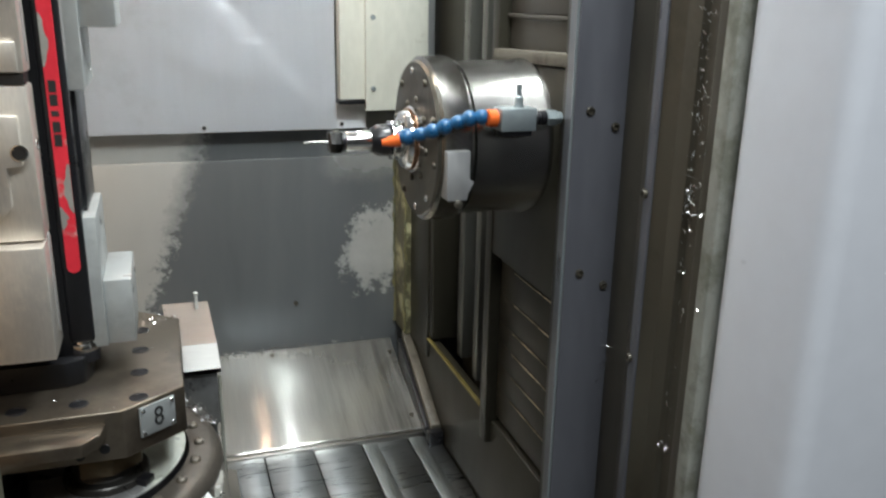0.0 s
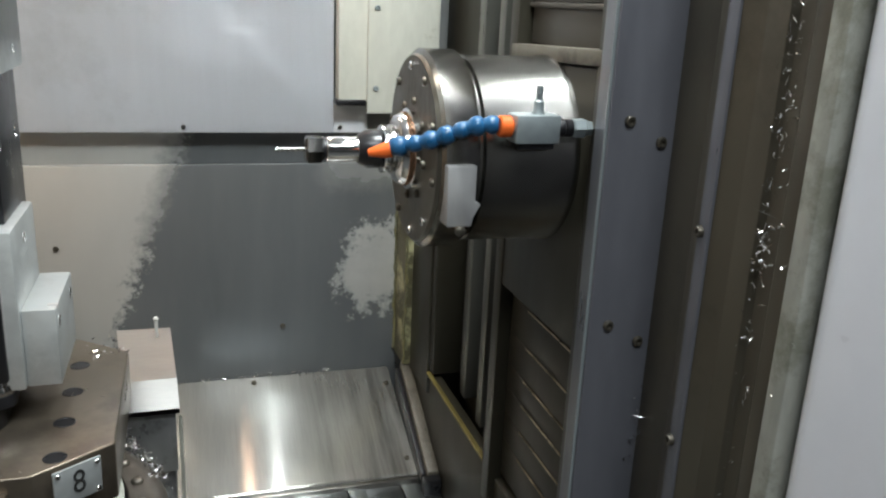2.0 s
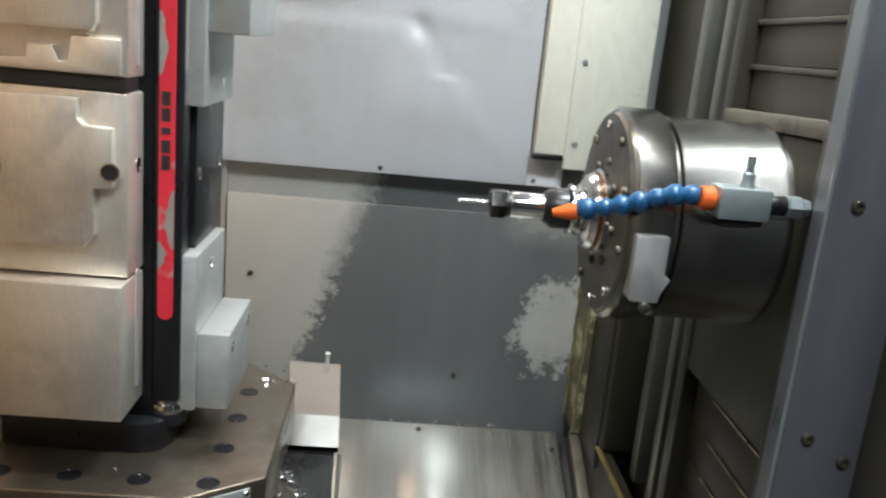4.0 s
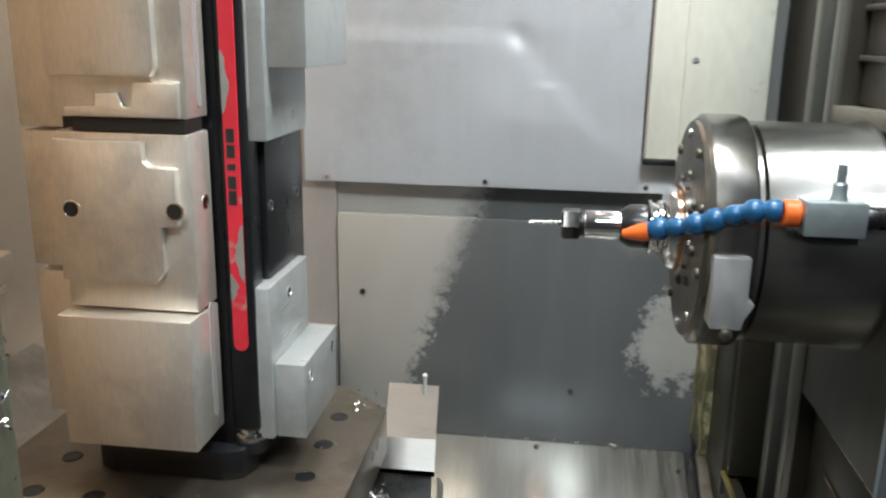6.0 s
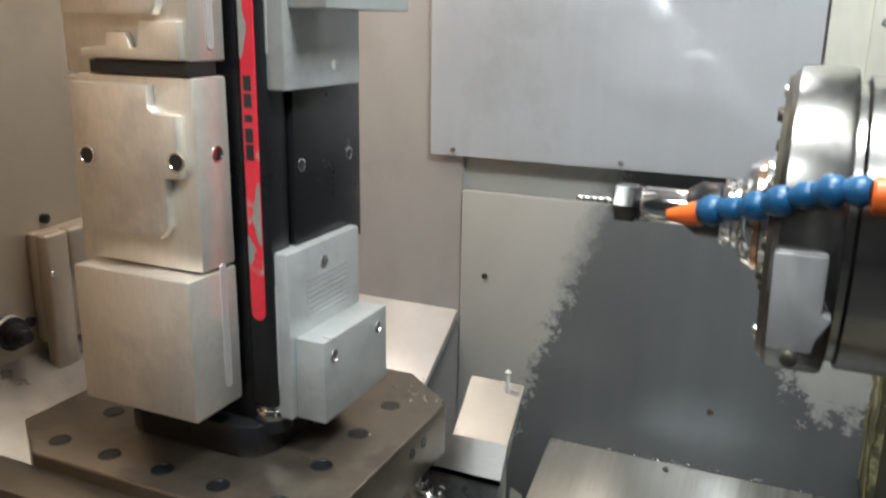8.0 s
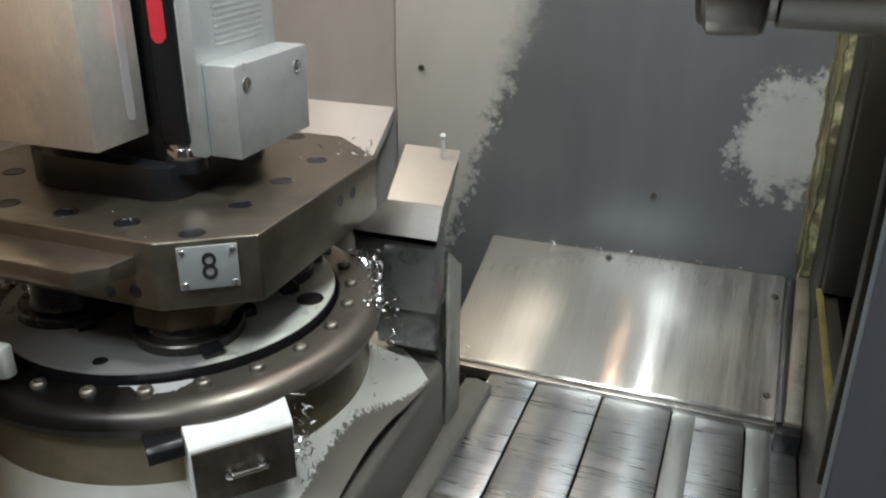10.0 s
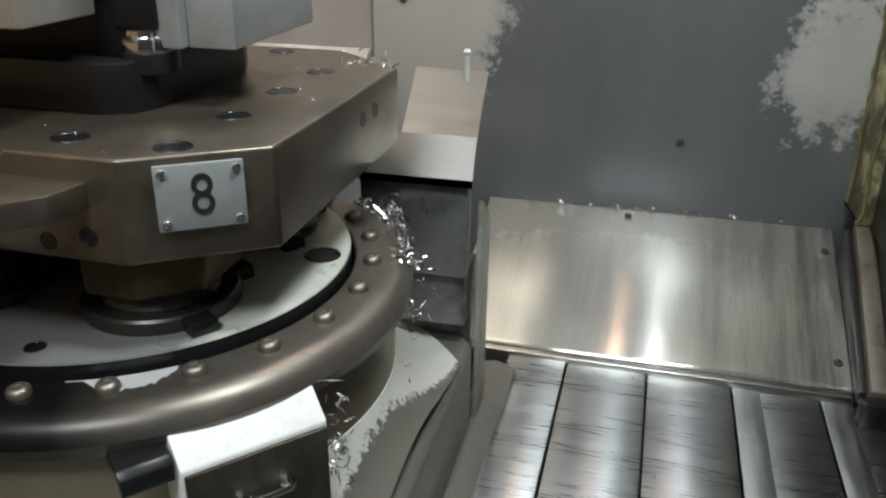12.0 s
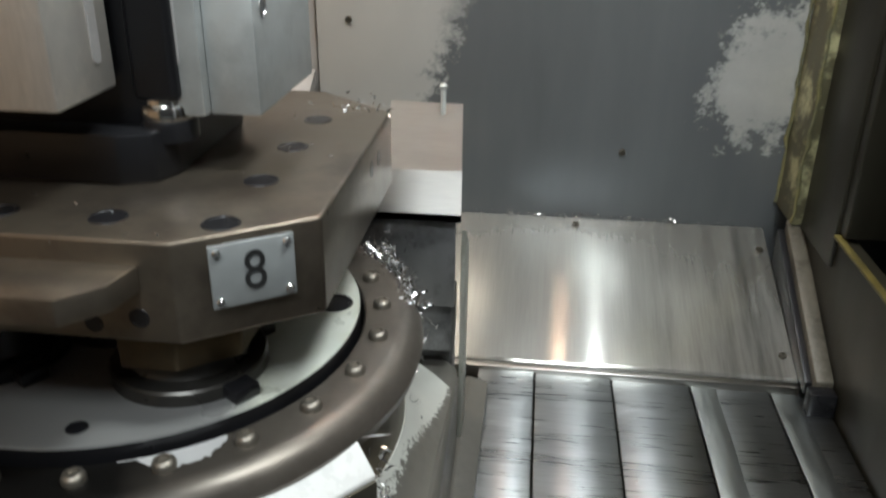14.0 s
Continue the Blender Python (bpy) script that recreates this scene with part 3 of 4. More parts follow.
post = thing("post", prism([(0.235, -1.15), (0.308, -1.165), (0.308, -1.0), (0.295, -1.0), (0.295, -1.145), (0.235, -1.135)], "z", 0.03, TOP, 0.0015), GREY, "blue-grey painted sheet-metal post of the door frame", "post", "structure")
for x, y, z in ((0.257, -1.154, 1.181), (0.257, -1.154, 0.94), (0.294, -1.162, 1.159), (0.294, -1.162, 0.921)):
    shared("screw", DARKSCREW, post, pose(x, y, z) @ TO_FRONT)
# highlight along the post's edge, built as a thin pale tube
part("edge", tube([(0.2345, -1.1435, 0.04), (0.2345, -1.1435, TOP - 0.01)], 0.0022, 8), VALVE, post, "bright edge of wear and painted highlight")
jamb = thing("door_jamb", prism([(0.308, -1.16), (0.30, -1.24), (0.293, -1.243), (0.285, -1.268), (0.285, -1.285), (0.295, -1.31), (0.295, -1.34), (0.302, -1.345), (0.302, -1.372), (0.292, -1.376), (0.29, -1.412), (0.33, -1.412), (0.33, -1.16)], "z", 0.03, TOP, 0.001), JAMB, "dark brown folded steel door jamb with seams", "door jamb", "structure")
for y, z in ((-1.273, 1.087), (-1.272, 0.851)):
    shared("screw", DARKSCREW, jamb, pose(0.2825, y, z) @ TO_LEFT)
part("seam_strip", box(0.2825, 0.286, -1.286, -1.268, 0.04, TOP - 0.01, 0.001), GREY, jamb, "blue-grey seam strip")
thing("jamb_edge", box(0.274, 0.33, -1.435, -1.412, 0.0, TOP, 0.004), JAMBEDGE, "greyish worn edge strip of the door opening", "edge strip", "structure")
thing("door_1", box(0.28, 1.2, -1.60, -1.437, 0.0, TOP + 0.1, 0.025, 4), DOOR, "white painted sliding door, open", "door", "structure")
thing("jamb_edge_west", box(-0.55, -0.522, -1.285, -1.25, 0.0, TOP, 0.004), OLIVEEDGE, "dark worn door edge strip with chips stuck to it", "edge strip", "structure")
thing("wall_south_west", box(-1.4, -0.548, -1.36, -1.262, 0.0, TOP + 0.1, 0.012, 3), DOOR, "white painted front panel of the machine beside the opening", "wall", "structure")
# unseen tan sheet, added to throw a warm tint onto the jaws
thing("wall_south_reflector", box(-1.2, -0.556, -1.2615, -1.257, 0.03, TOP - 0.03, 0.001), WARM_BOUNCE, "added tan reflector sheet inside the front panel", "wall", "structure")
thing("wall_south_top", box(-1.4, 1.2, -1.60, -1.48, TOP - 0.02, TOP + 0.1, 0.01), DOOR, "white painted header over the opening", "wall", "structure")

# the shop outside, closed all round
thing("ground", box(-5, 5, -6, 1.5, -0.05, 0.0), CONCRETE, "grey concrete shop floor", "ground", "structure")
thing("shop_ceiling", box(-5, 5, -6, 1.5, 4.0, 4.05), SHOP, "pale shop ceiling", "ceiling", "structure")
thing("shop_wall", box(-5, 5, -6.1, -6, 0, 4), SHOP, "plain pale shop wall", "wall", "structure")
thing("shop_wall_east", box(5, 5.1, -6, 1.5, 0, 4), SHOP, "plain pale shop wall", "wall", "structure")
thing("shop_wall_west", box(-5.1, -5, -6, 1.5, 0, 4), SHOP, "plain pale shop wall", "wall", "structure")
thing("shop_wall_back", box(-5, 5, 1.5, 1.6, 0, 4), SHOP, "plain pale shop wall", "wall", "structure")

# ---------------------------------------------------------------- chip chute and floor covers
chute = thing("chute_sheet", prism([(-0.002, 0.366), (-0.33, 0.246), (-0.334, 0.242), (-0.335, 0.228), (-0.331, 0.226), (-0.002, 0.350)], "x", -0.335, 0.272, 0.0008), CHUTE, "sloping brushed stainless chip chute sheet", "chip chute")
part("front_lip", prism([(-0.336, 0.241), (-0.346, 0.238), (-0.349, 0.220), (-0.345, 0.218), (-0.336, 0.220)], "x", -0.335, 0.272, 0.001), STEEL, chute, "folded stainless lip")
SLOPE = pose(0, 0, 0, 20, 0, 0)
for x, y in ((-0.075, -0.02), (0.256, -0.06), (0.256, -0.29)):
    shared("screw", DARKSCREW, chute, pose(x, y, 0.366 + y * 0.3636) @ SLOPE)
covers = empty("floor_way_cover", "telescoping ground steel floor cover plates", "way cover", (0, -0.5, 0.03))
for i, (a, c) in enumerate(((-0.232, -0.14), (-0.14, -0.018), (-0.018, 0.105), (0.105, 0.228), (0.228, 0.31))):
    z = 0.232 - 0.002 * i
    pl = part("cover_plate", box(a + 0.0015, c - 0.0015, -0.70 - 0.006 * i, -0.30, z - 0.006, z, 0.0015), SLAT, covers)
    if i > 2:
        part("edge_band", box(a + 0.0015, a + 0.04, -0.70 - 0.006 * i, -0.30, z, z + 0.002, 0.0008), BAND, pl, "pale worn band")
    part("front_lip", box(a + 0.0015, c - 0.0015, -0.712 - 0.006 * i, -0.701 - 0.006 * i, z - 0.03, z + 0.003, 0.0015), STEEL, pl)
part("support", box(-0.3, 0.31, -1.3, -0.3, 0.03, 0.19), DARKSTEEL, covers)
guard = thing("side_guard", prism([(-0.262, 0.15), (-0.212, 0.15), (-0.212, 0.244), (-0.24, 0.252), (-0.262, 0.248)], "y", -0.95, -0.40, 0.003), CHUTEPAINT, "dark grey painted guard rail beside the floor cover", "guard rail")
rail = empty("side_bar", "worn brown square bar with a dark clamp beside the chute", "side bar", (0.28, -0.2, 0.22))
part("bar", prism([(-0.09, 0.42), (-0.09, 0.372), (-0.355, 0.222), (-0.372, 0.232), (-0.372, 0.268)], "x", 0.284, 0.3115, 0.003), BAR, rail)
part("web", prism([(-0.09, 0.40), (-0.09, 0.335), (-0.36, 0.237), (-0.36, 0.258)], "x", 0.2725, 0.284, 0.001), BLACK, rail)
part("clamp", box(0.270, 0.311, -0.40, -0.3725, 0.205, 0.262, 0.005), BLACK, rail)

# ---------------------------------------------------------------- rotary table
CX, CY = -0.535, -0.825
table = empty("rotary_table", "oily steel rotary table with a bolted ring and painted base", "rotary table", (CX, CY, 0.03))
GREYIRON = mat("dark_wet_iron", (0.06, 0.057, 0.052), 0.35, 0.6, 0.1, 8)
RING = mat("wet_shaded_ring_steel", (0.2, 0.175, 0.15), 0.36, 0.7, 0.05, 4, (1, 1, 1), 0.0, 30, (0.16, 0.14, 0.118), 0.5, 5, 0.05)
# front-left shade painted into the ring colour along with the wet film
RING = wet_shaded_side(RING, (0.014, 0.013, 0.012), -0.97, -0.83)
DRUM = mat("tan_oily_drum", (0.24, 0.2, 0.135), 0.38, 0.4, 0.1, 4, (1, 1, 0.5), 0.01, 30, (0.18, 0.15, 0.1), 0.45, 5)
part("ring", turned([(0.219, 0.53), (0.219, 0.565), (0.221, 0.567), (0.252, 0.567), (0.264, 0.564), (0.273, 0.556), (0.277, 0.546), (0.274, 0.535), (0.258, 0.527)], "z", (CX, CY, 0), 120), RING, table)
part("disc", turned([(0.215, 0.5772), (0.2142, 0.579), (0.06, 0.579)], "z", (CX, CY, 0), 100), DISC, table, "pale flat disc, partly wet, with shade painted on one side")
part("disc_edge", turned([(0.2152, 0.54), (0.2152, 0.5771)], "z", (CX, CY, 0), 100), BLACK, table, "black disc rim")
for x, y in ((-0.445, -0.912), (-0.625, -0.912), (-0.445, -0.738), (-0.625, -0.738)):
    cone = part("locating_cone", turned([(0.066, 0.579), (0.066, 0.590), (0.064, 0.592), (0.05, 0.593), (0.047, 0.598), (0.047, 0.655)], "z", (x, y, 0), 48), BLACK if x < -0.5 else GREYIRON, table)
    for k in (-35, 55, 150):
        part("lug", box(-0.014, 0.012, -0.012, 0.012, 0.579, 0.591, 0.002), BLACK, cone).matrix_basis = pose(x + 0.07 * math.cos(radians(k)), y + 0.07 * math.sin(radians(k)), 0, 0, 0, k)
part("hub", turned([(0.075, 0.579), (0.075, 0.655)], "z", (CX, CY, 0), 40), BLACK, table)
random.seed(8)
arc = [radians(-48 - 0.8 * k) for k in range(27)]
outer = [0.2225 + 0.021 * math.sin(math.pi * min(1, (k + 0.3) / 22)) ** 0.7 * random.uniform(0.75, 1.05) for k in range(27)]
part("dried_film", prism([(CX + 0.2215 * math.cos(a), CY + 0.2215 * math.sin(a)) for a in arc] + [(CX + r * math.cos(a), CY + r * math.sin(a)) for a, r in zip(arc[::-1], outer[::-1])], "z", 0.5672, 0.5676), FILM, table, "dried pale coolant film on the ring")
part("drum", turned([(0.258, 0.2), (0.258, 0.53)], "z", (CX, CY, 0), 96), DRUM, table, "tan oily drum below the ring")
skirt = turned([(0.352, 0.374), (0.33, 0.378), (0.305, 0.389), (0.282, 0.41), (0.268, 0.435), (0.259, 0.46)], "z", (CX, CY, 0), 96)
bmesh.ops.bisect_plane(skirt, geom=skirt.verts[:] + skirt.edges[:] + skirt.faces[:], plane_co=(-0.247, 0, 0), plane_no=(1, 0, 0), clear_outer=True)
part("skirt", skirt, SKIRT, table, "off-white painted fillet")
part("base", prism([(-0.95, -1.25), (-0.40, -1.25), (-0.235, -1.08), (-0.245, -0.56), (-0.30, -0.50), (-0.95, -0.50)], "z", 0.03, 0.372, 0.012, 3), CHUTEPAINT, table, "worn dark base casting")
BOLTSTEEL = mat("dull_bolt_steel", (0.26, 0.235, 0.2), 0.42, 0.85, 0.08)
BOLT = mesh_of("bolt", turned([(0.0092, 0), (0.0092, 0.0035), (0.008, 0.006), (0.0055, 0.0075), (0.0045, 0.0076), (0.004, 0.0062), (0.0005, 0.0062)], "z", n=16), BOLTSTEEL)
for i in range(24):
    a = 2 * math.pi * i / 24 - 0.01
    shared("bolt", BOLT, table, pose(CX + 0.237 * math.cos(a), CY + 0.237 * math.sin(a), 0.567))
# no cavity: a black ring and disc give the dark inside of a hole
HOLE = mesh_of("hole", turned([(0.0145, 0), (0.014, 0.0008), (0.0115, 0.0009), (0.011, 0.0003), (0.0005, 0.0003)], "z", n=22), BLACK)
for a in (11, 131, 198, 282):
    shared("hole", HOLE, table, pose(CX + 0.19 * math.cos(radians(a)), CY + 0.19 * math.sin(radians(a)), 0.579) @ Matrix.Scale(0.6 if a == 282 else 1.25, 4))
# hatch on the drum, turned towards the door
HM = pose(-0.334, -0.995, 0.010, 0, 0, 49)
hatch = part("hatch", prism([(0.03, 0.548), (-0.008, 0.535), (-0.03, 0.515), (-0.03, 0.44), (0.05, 0.43), (0.05, 0.548)], "x", -0.058, 0.058, 0.002), WHITECOVER, table, "white painted hatch cover")
hatch.matrix_basis = HM
face = part("hatch_face", box(-0.056, 0.056, -0.034, -0.030, 0.442, 0.512, 0.001), DARKSTEEL, table)
face.matrix_basis = HM
handle = part("handle", tube([(-0.018, -0.034, 0.478), (-0.018, -0.044, 0.478), (0.018, -0.044, 0.478), (0.018, -0.034, 0.478)], 0.003, 8), CHROME, table, "small chrome handle")
handle.matrix_basis = HM
for x in (-0.018, 0.018):
    part("handle_bolt", turned([(0.007, -0.034), (0.007, -0.040), (0.004, -0.042)], "y", (x, 0, 0.478), 12), CHROME, table).matrix_basis = HM
bracket = part("clip", prism([(0.02, 0.528), (-0.02, 0.528), (-0.026, 0.522), (-0.026, 0.508), (-0.022, 0.508), (-0.018, 0.519), (0.02, 0.52)], "x", -0.098, -0.060, 0.0015), BLACK, table)
bracket.matrix_basis = HM

# ---------------------------------------------------------------- pallet
PX, PY, PZ = -0.54, -0.80, 0.735
pallet = empty("pallet", "brown oily hardened steel machine pallet with threaded holes", "pallet", (PX, PY, 0.655))
OUT = [(-0.315, -0.942), (-0.405, -1.004), (-0.73, -1.004), (-0.815, -0.942), (-0.815, -0.645), (-0.73, -0.57), (-0.405, -0.57), (-0.315, -0.645)]
part("body", prism(OUT, "z", 0.655, PZ, 0.003, 3), PALLET, pallet)
part("front_bar", prism([(-0.43, -1.002), (-0.436, -1.035), (-0.46, -1.06), (-0.79, -1.06), (-0.79, -1.002)], "z", 0.696, 0.717, 0.0025, 2), PALLET, pallet)
part("seat_block", prism([(-0.478, -0.968), (-0.43, -0.968), (-0.388, -0.935), (-0.388, -0.87), (-0.478, -0.87)], "z", 0.606, 0.655, 0.003), OCHRE, pallet, "ochre bronze seat block")
for i in range(5):
    for j in range(5):
        x, y = -0.383 - i * 0.085, -0.965 + j * 0.092
        if -0.67 < x < -0.45 and -0.91 < y < -0.68 or (i in (0, 4) and j == 4):
            continue
        shared("hole", HOLE, pallet, pose(x, y, PZ))
for y in (-0.72, -0.755):
    shared("hole", HOLE, pallet, pose(-0.315, y, 0.708) @ pose(0, 0, 0, 0, 90, 0) @ Matrix.Scale(0.55, 4))
for x in (-0.435, -0.56, -0.66):
    shared("hole", HOLE, pallet, pose(x, -1.004, 0.675) @ TO_FRONT @ Matrix.Scale(0.55, 4))
shared("hole", HOLE, pallet, pose(-0.47, -1.004, 0.668) @ TO_FRONT @ Matrix.Scale(0.5, 4))
NP = pose(-0.3585, -0.9755, 0.705, 0, 0, 34.6)
plate = part("number_plate", box(-0.031, 0.031, -0.0035, 0.0, -0.0245, 0.0245, 0.001), GREYPLATE, pallet, "grey nameplate with a black 8")
plate.matrix_basis = NP
digit = bpy.data.curves.new("digit", "FONT")
digit.body, digit.size, digit.align_x, digit.align_y, digit.extrude = "8", 0.044, "CENTER", "CENTER", 0.0004
tmp = bpy.data.objects.new("digit", digit)
scene.collection.objects.link(tmp)
bpy.context.view_layer.update()
digit_mesh = bpy.data.meshes.new_from_object(tmp.evaluated_get(bpy.context.evaluated_depsgraph_get()))
bpy.data.objects.remove(tmp)
digit_mesh.materials.clear()
digit_mesh.materials.append(INK_SHADE)
dg = new("digit", digit_mesh)
dg.parent = plate
dg.matrix_basis = pose(0.001, -0.004, 0.0, 90, 0, 0) @ Matrix.Diagonal((0.82, 1, 1, 1))
for x, z in ((-0.0255, 0.019), (0.0255, 0.019), (-0.0255, -0.019), (0.0255, -0.019)):
    s = new("rivet", SCREW)
    s.parent = plate
    s.matrix_basis = pose(x, -0.0035, z) @ TO_FRONT @ Matrix.Scale(0.55, 4)

# ---------------------------------------------------------------- tombstone fixture
TX, TY = -0.565, -0.79
tomb = empty("tombstone_fixture", "black tombstone work-holding column with aluminium jaws and red strips", "workholding fixture", (TX, TY, PZ))
part("base_plate", prism([(TX + sx * (0.112 - a), TY + sy * (0.112 - c)) for sx, sy, seq in ((1, -1, ((0.035, 0), (0.01, 0.01), (0, 0.035))), (1, 1, ((0, 0.035), (0.01, 0.01), (0.035, 0))), (-1, 1, ((0.035, 0), (0.01, 0.01), (0, 0.035))), (-1, -1, ((0, 0.035), (0.01, 0.01), (0.035, 0)))) for a, c in seq], "z", PZ, PZ + 0.042, 0.003), BLACK, tomb)
part("core", box(TX - 0.1, TX + 0.1, TY - 0.085, TY + 0.085, PZ + 0.042, 1.8, 0.002), BLACK, tomb)
for sx in (-1, 1):
    for sy in (-1, 1):
        px, py = TX + sx * 0.103, TY + sy * 0.0665
        cp = part("corner_post", box(px - 0.0185, px + 0.0185, py - 0.0225, py + 0.0225, 0.798, 1.8, 0.006, 3), BLACK, tomb)
        if sy < 0 and sx > 0:
            ends = [(px - 0.0098 * math.cos(radians(k)), 0.925 - 0.0098 * math.sin(radians(k))) for k in range(0, 181, 20)]
            st = part("red_strip", prism(ends + [(px + 0.0098, 1.79), (px - 0.0098, 1.79)], "y", py - 0.0245, py - 0.0215, 0.0005, 1), RED, cp)
            random.seed(3)
            for z0, z1, side in ((1.225, 1.30, -1), (1.01, 1.085, 1), (0.985, 1.02, -1), (1.42, 1.46, 1)):
                n = 9
                inner = [(px + side * (0.0093 - 0.0125 * math.sin(math.pi * (q + 0.5) / n) * random.uniform(0.55, 1.0)), z0 + (z1 - z0) * q / (n - 1)) for q in range(n)]
                part("worn_patch", prism([(px + side * 0.0097, z0)] + inner + [(px + side * 0.0097, z1)], "y", py - 0.0248, py - 0.0242), WORN, cp, "worn grey patch")
            for k, (w, h) in enumerate(((0.0105, 0.017), (0.0105, 0.016), (0.0105, 0.008), (0.0105, 0.016), (0.0105, 0.018))):
                z = 1.205 - 0.0195 * k
                part("mark", box(px - w / 2 - 0.001, px + w / 2 - 0.001, py - 0.0252, py - 0.0246, z - h / 2 - 0.007, z + h / 2 - 0.007), INK_SHADE, cp, "black lettering bar")
        part("foot_boss", turned([(0.0235, PZ + 0.03), (0.0235, 0.780), (0.0225, 0.782)], "z", (px, py + sy * 0.002, 0), 28), BLACK, tomb)
        part("foot_ring", turned([(0.0222, 0.782), (0.0226, 0.785), (0.0226, 0.791), (0.021, 0.794), (0.019, 0.7945), (0.0185, 0.799)], "z", (px, py + sy * 0.002, 0), 28), CHROME, tomb, "bright clamp ring")


def slot(x, y, z0, z1, w, axis, parent):
    """A milled slot with round ends, sunk edge shown by its rim."""
    pts = []
    for k in range(0, 181, 30):
        pts.append((w * math.cos(radians(k)), z1 + w * math.sin(radians(k))))
    for k in range(180, 361, 30):
        pts.append((w * math.cos(radians(k)), z0 + w * math.sin(radians(k))))
    if axis == "y":
        bm = prism([(x + a, c) for a, c in pts], "y", y - 0.0012, y + 0.001, 0.0005, 1)
    else:
        bm = prism([(y + a, c) for a, c in pts], "x", x - 0.001, x + 0.0012, 0.0005, 1)
    return part("slot", bm, LEFTWALL, parent)


def bore(parent, m, s=1.0):
    """The bright countersunk rim of a drilled hole; no hole is cut."""
    rim = shared("rim", RIM, parent, m @ Matrix.Scale(s, 4))
    return rim


RIM = mesh_of("rim", turned([(0.0115, 0), (0.0115, 0.0012), (0.0095, 0.0014), (0.0090, 0.0004), (0.0086, 0.0003)], "z", n=22), CHROME)
# black disc painted in for the shade inside a bore
BORE_SHADE = mesh_of("bore", turned([(0.0088, 0.0002), (0.0088, 0.0009), (0.0005, 0.0009)], "z", n=20), INK_SHADE)
low = part("jaw", box(-0.661, -0.488, -0.97, -0.885, 0.812, 0.984, 0.003), ALU, tomb, "machined aluminium lower jaw")
mid = part("jaw", box(-0.657, -0.488, -0.943, -0.885, 0.987, 1.206, 0.004), ALU, tomb, "machined aluminium middle jaw")
part("raised_face", prism([(-0.655, 1.025), (-0.536, 1.025), (-0.523, 1.04), (-0.523, 1.095), (-0.503, 1.097), (-0.503, 1.166), (-0.534, 1.167), (-0.541, 1.174), (-0.541, 1.197), (-0.655, 1.197)], "y", -0.956, -0.943, 0.002), ALU, mid)
up = part("jaw", box(-0.657, -0.488, -0.943, -0.885, 1.222, 1.8, 0.003), ALU, tomb, "machined aluminium upper jaw")
part("raised_face", prism([(-0.652, 1.27), (-0.525, 1.27), (-0.519, 1.28), (-0.519, 1.79), (-0.652, 1.79)], "y", -0.956, -0.943, 0.002), ALU, up)
part("stepped_key", prism([(-0.635, 1.224), (-0.635, 1.234), (-0.597, 1.237), (-0.595, 1.252), (-0.568, 1.252), (-0.562, 1.236), (-0.552, 1.236), (-0.548, 1.264), (-0.495, 1.264), (-0.495, 1.224)], "y", -0.952, -0.943, 0.0015), ALU, up)
# shade of the gap between the jaws, added as a black strip
part("gap_shade", box(-0.63, -0.49, -0.945, -0.9, 1.207, 1.2215), INK_SHADE, tomb)
for x, z in ((-0.635, 1.114), (-0.505, 1.116)):
    m = pose(x, -0.956, z) @ TO_FRONT
    bore(mid, m)
    shared("bore", BORE_SHADE, mid, m)
bore(mid, pose(-0.488, -0.908, 1.12) @ pose(0, 0, 0, 0, 90, 0), 0.8)
slot(-0.488, -0.91, 0.84, 0.985, 0.006, "x", low)
slot(-0.488, -0.91, 1.24, 1.5, 0.006, "x", up)
for z0, z1 in ((0.805, 1.009), (1.016, 1.196), (1.2, 1.8)):
    part("left_jaw", box(-0.75, -0.665, -0.87, -0.70, z0, z1, 0.003), ALU, tomb)
sj = part("side_jaw", box(-0.475, -0.425, -0.87, -0.70, 0.785, 1.0, 0.003), ALU_SIDE, tomb)
for k in range(8):
    part("serration", box(-0.4256, -0.4247, -0.83, -0.73, 0.905 + 0.007 * k, 0.909 + 0.007 * k, 0.0005, 1), ALU_SIDE, sj)
sb = part("side_block", box(-0.425, -0.383, -0.86, -0.70, 0.785, 0.892, 0.002), ALU_SIDE, tomb)
slot(-0.449, -0.87, 0.83, 0.955, 0.007, "y", sj)
part("notch", box(-0.395, -0.382, -0.845, -0.838, 0.886, 0.8935, 0.0005, 1), LEFTWALL, sb)
part("washer_screw", turned([(0.011, -0.871), (0.011, -0.876), (0.006, -0.878)], "y", (-0.462, 0, 0.83), 16), CHROME, sj)
for y, z in ((-0.838, 0.868), (-0.725, 0.868)):
    shared("rim", RIM, sb, pose(-0.383, y, z) @ pose(0, 0, 0, 0, 90, 0) @ Matrix.Scale(0.75, 4))
shared("rim", RIM, sj, pose(-0.4245, -0.79, 0.972) @ pose(0, 0, 0, 0, 90, 0) @ Matrix.Scale(0.7, 4))
uj = part("side_jaw", box(-0.475, -0.42, -0.87, -0.70, 1.19, 1.8, 0.003), ALU_SIDE, tomb)
slot(-0.449, -0.87, 1.235, 1.5, 0.008, "y", uj)
part("side_block", box(-0.42, -0.37, -0.86, -0.66, 1.28, 1.8, 0.002), ALU_SIDE, tomb)
shared("rim", RIM, uj, pose(-0.42, -0.765, 1.215) @ pose(0, 0, 0, 0, 90, 0) @ Matrix.Scale(0.6, 4))
plate2 = part("back_plate", box(-0.468, -0.438, -0.83, -0.672, 0.98, 1.192, 0.001), BLACK, tomb, "dark steel plate with two holes")
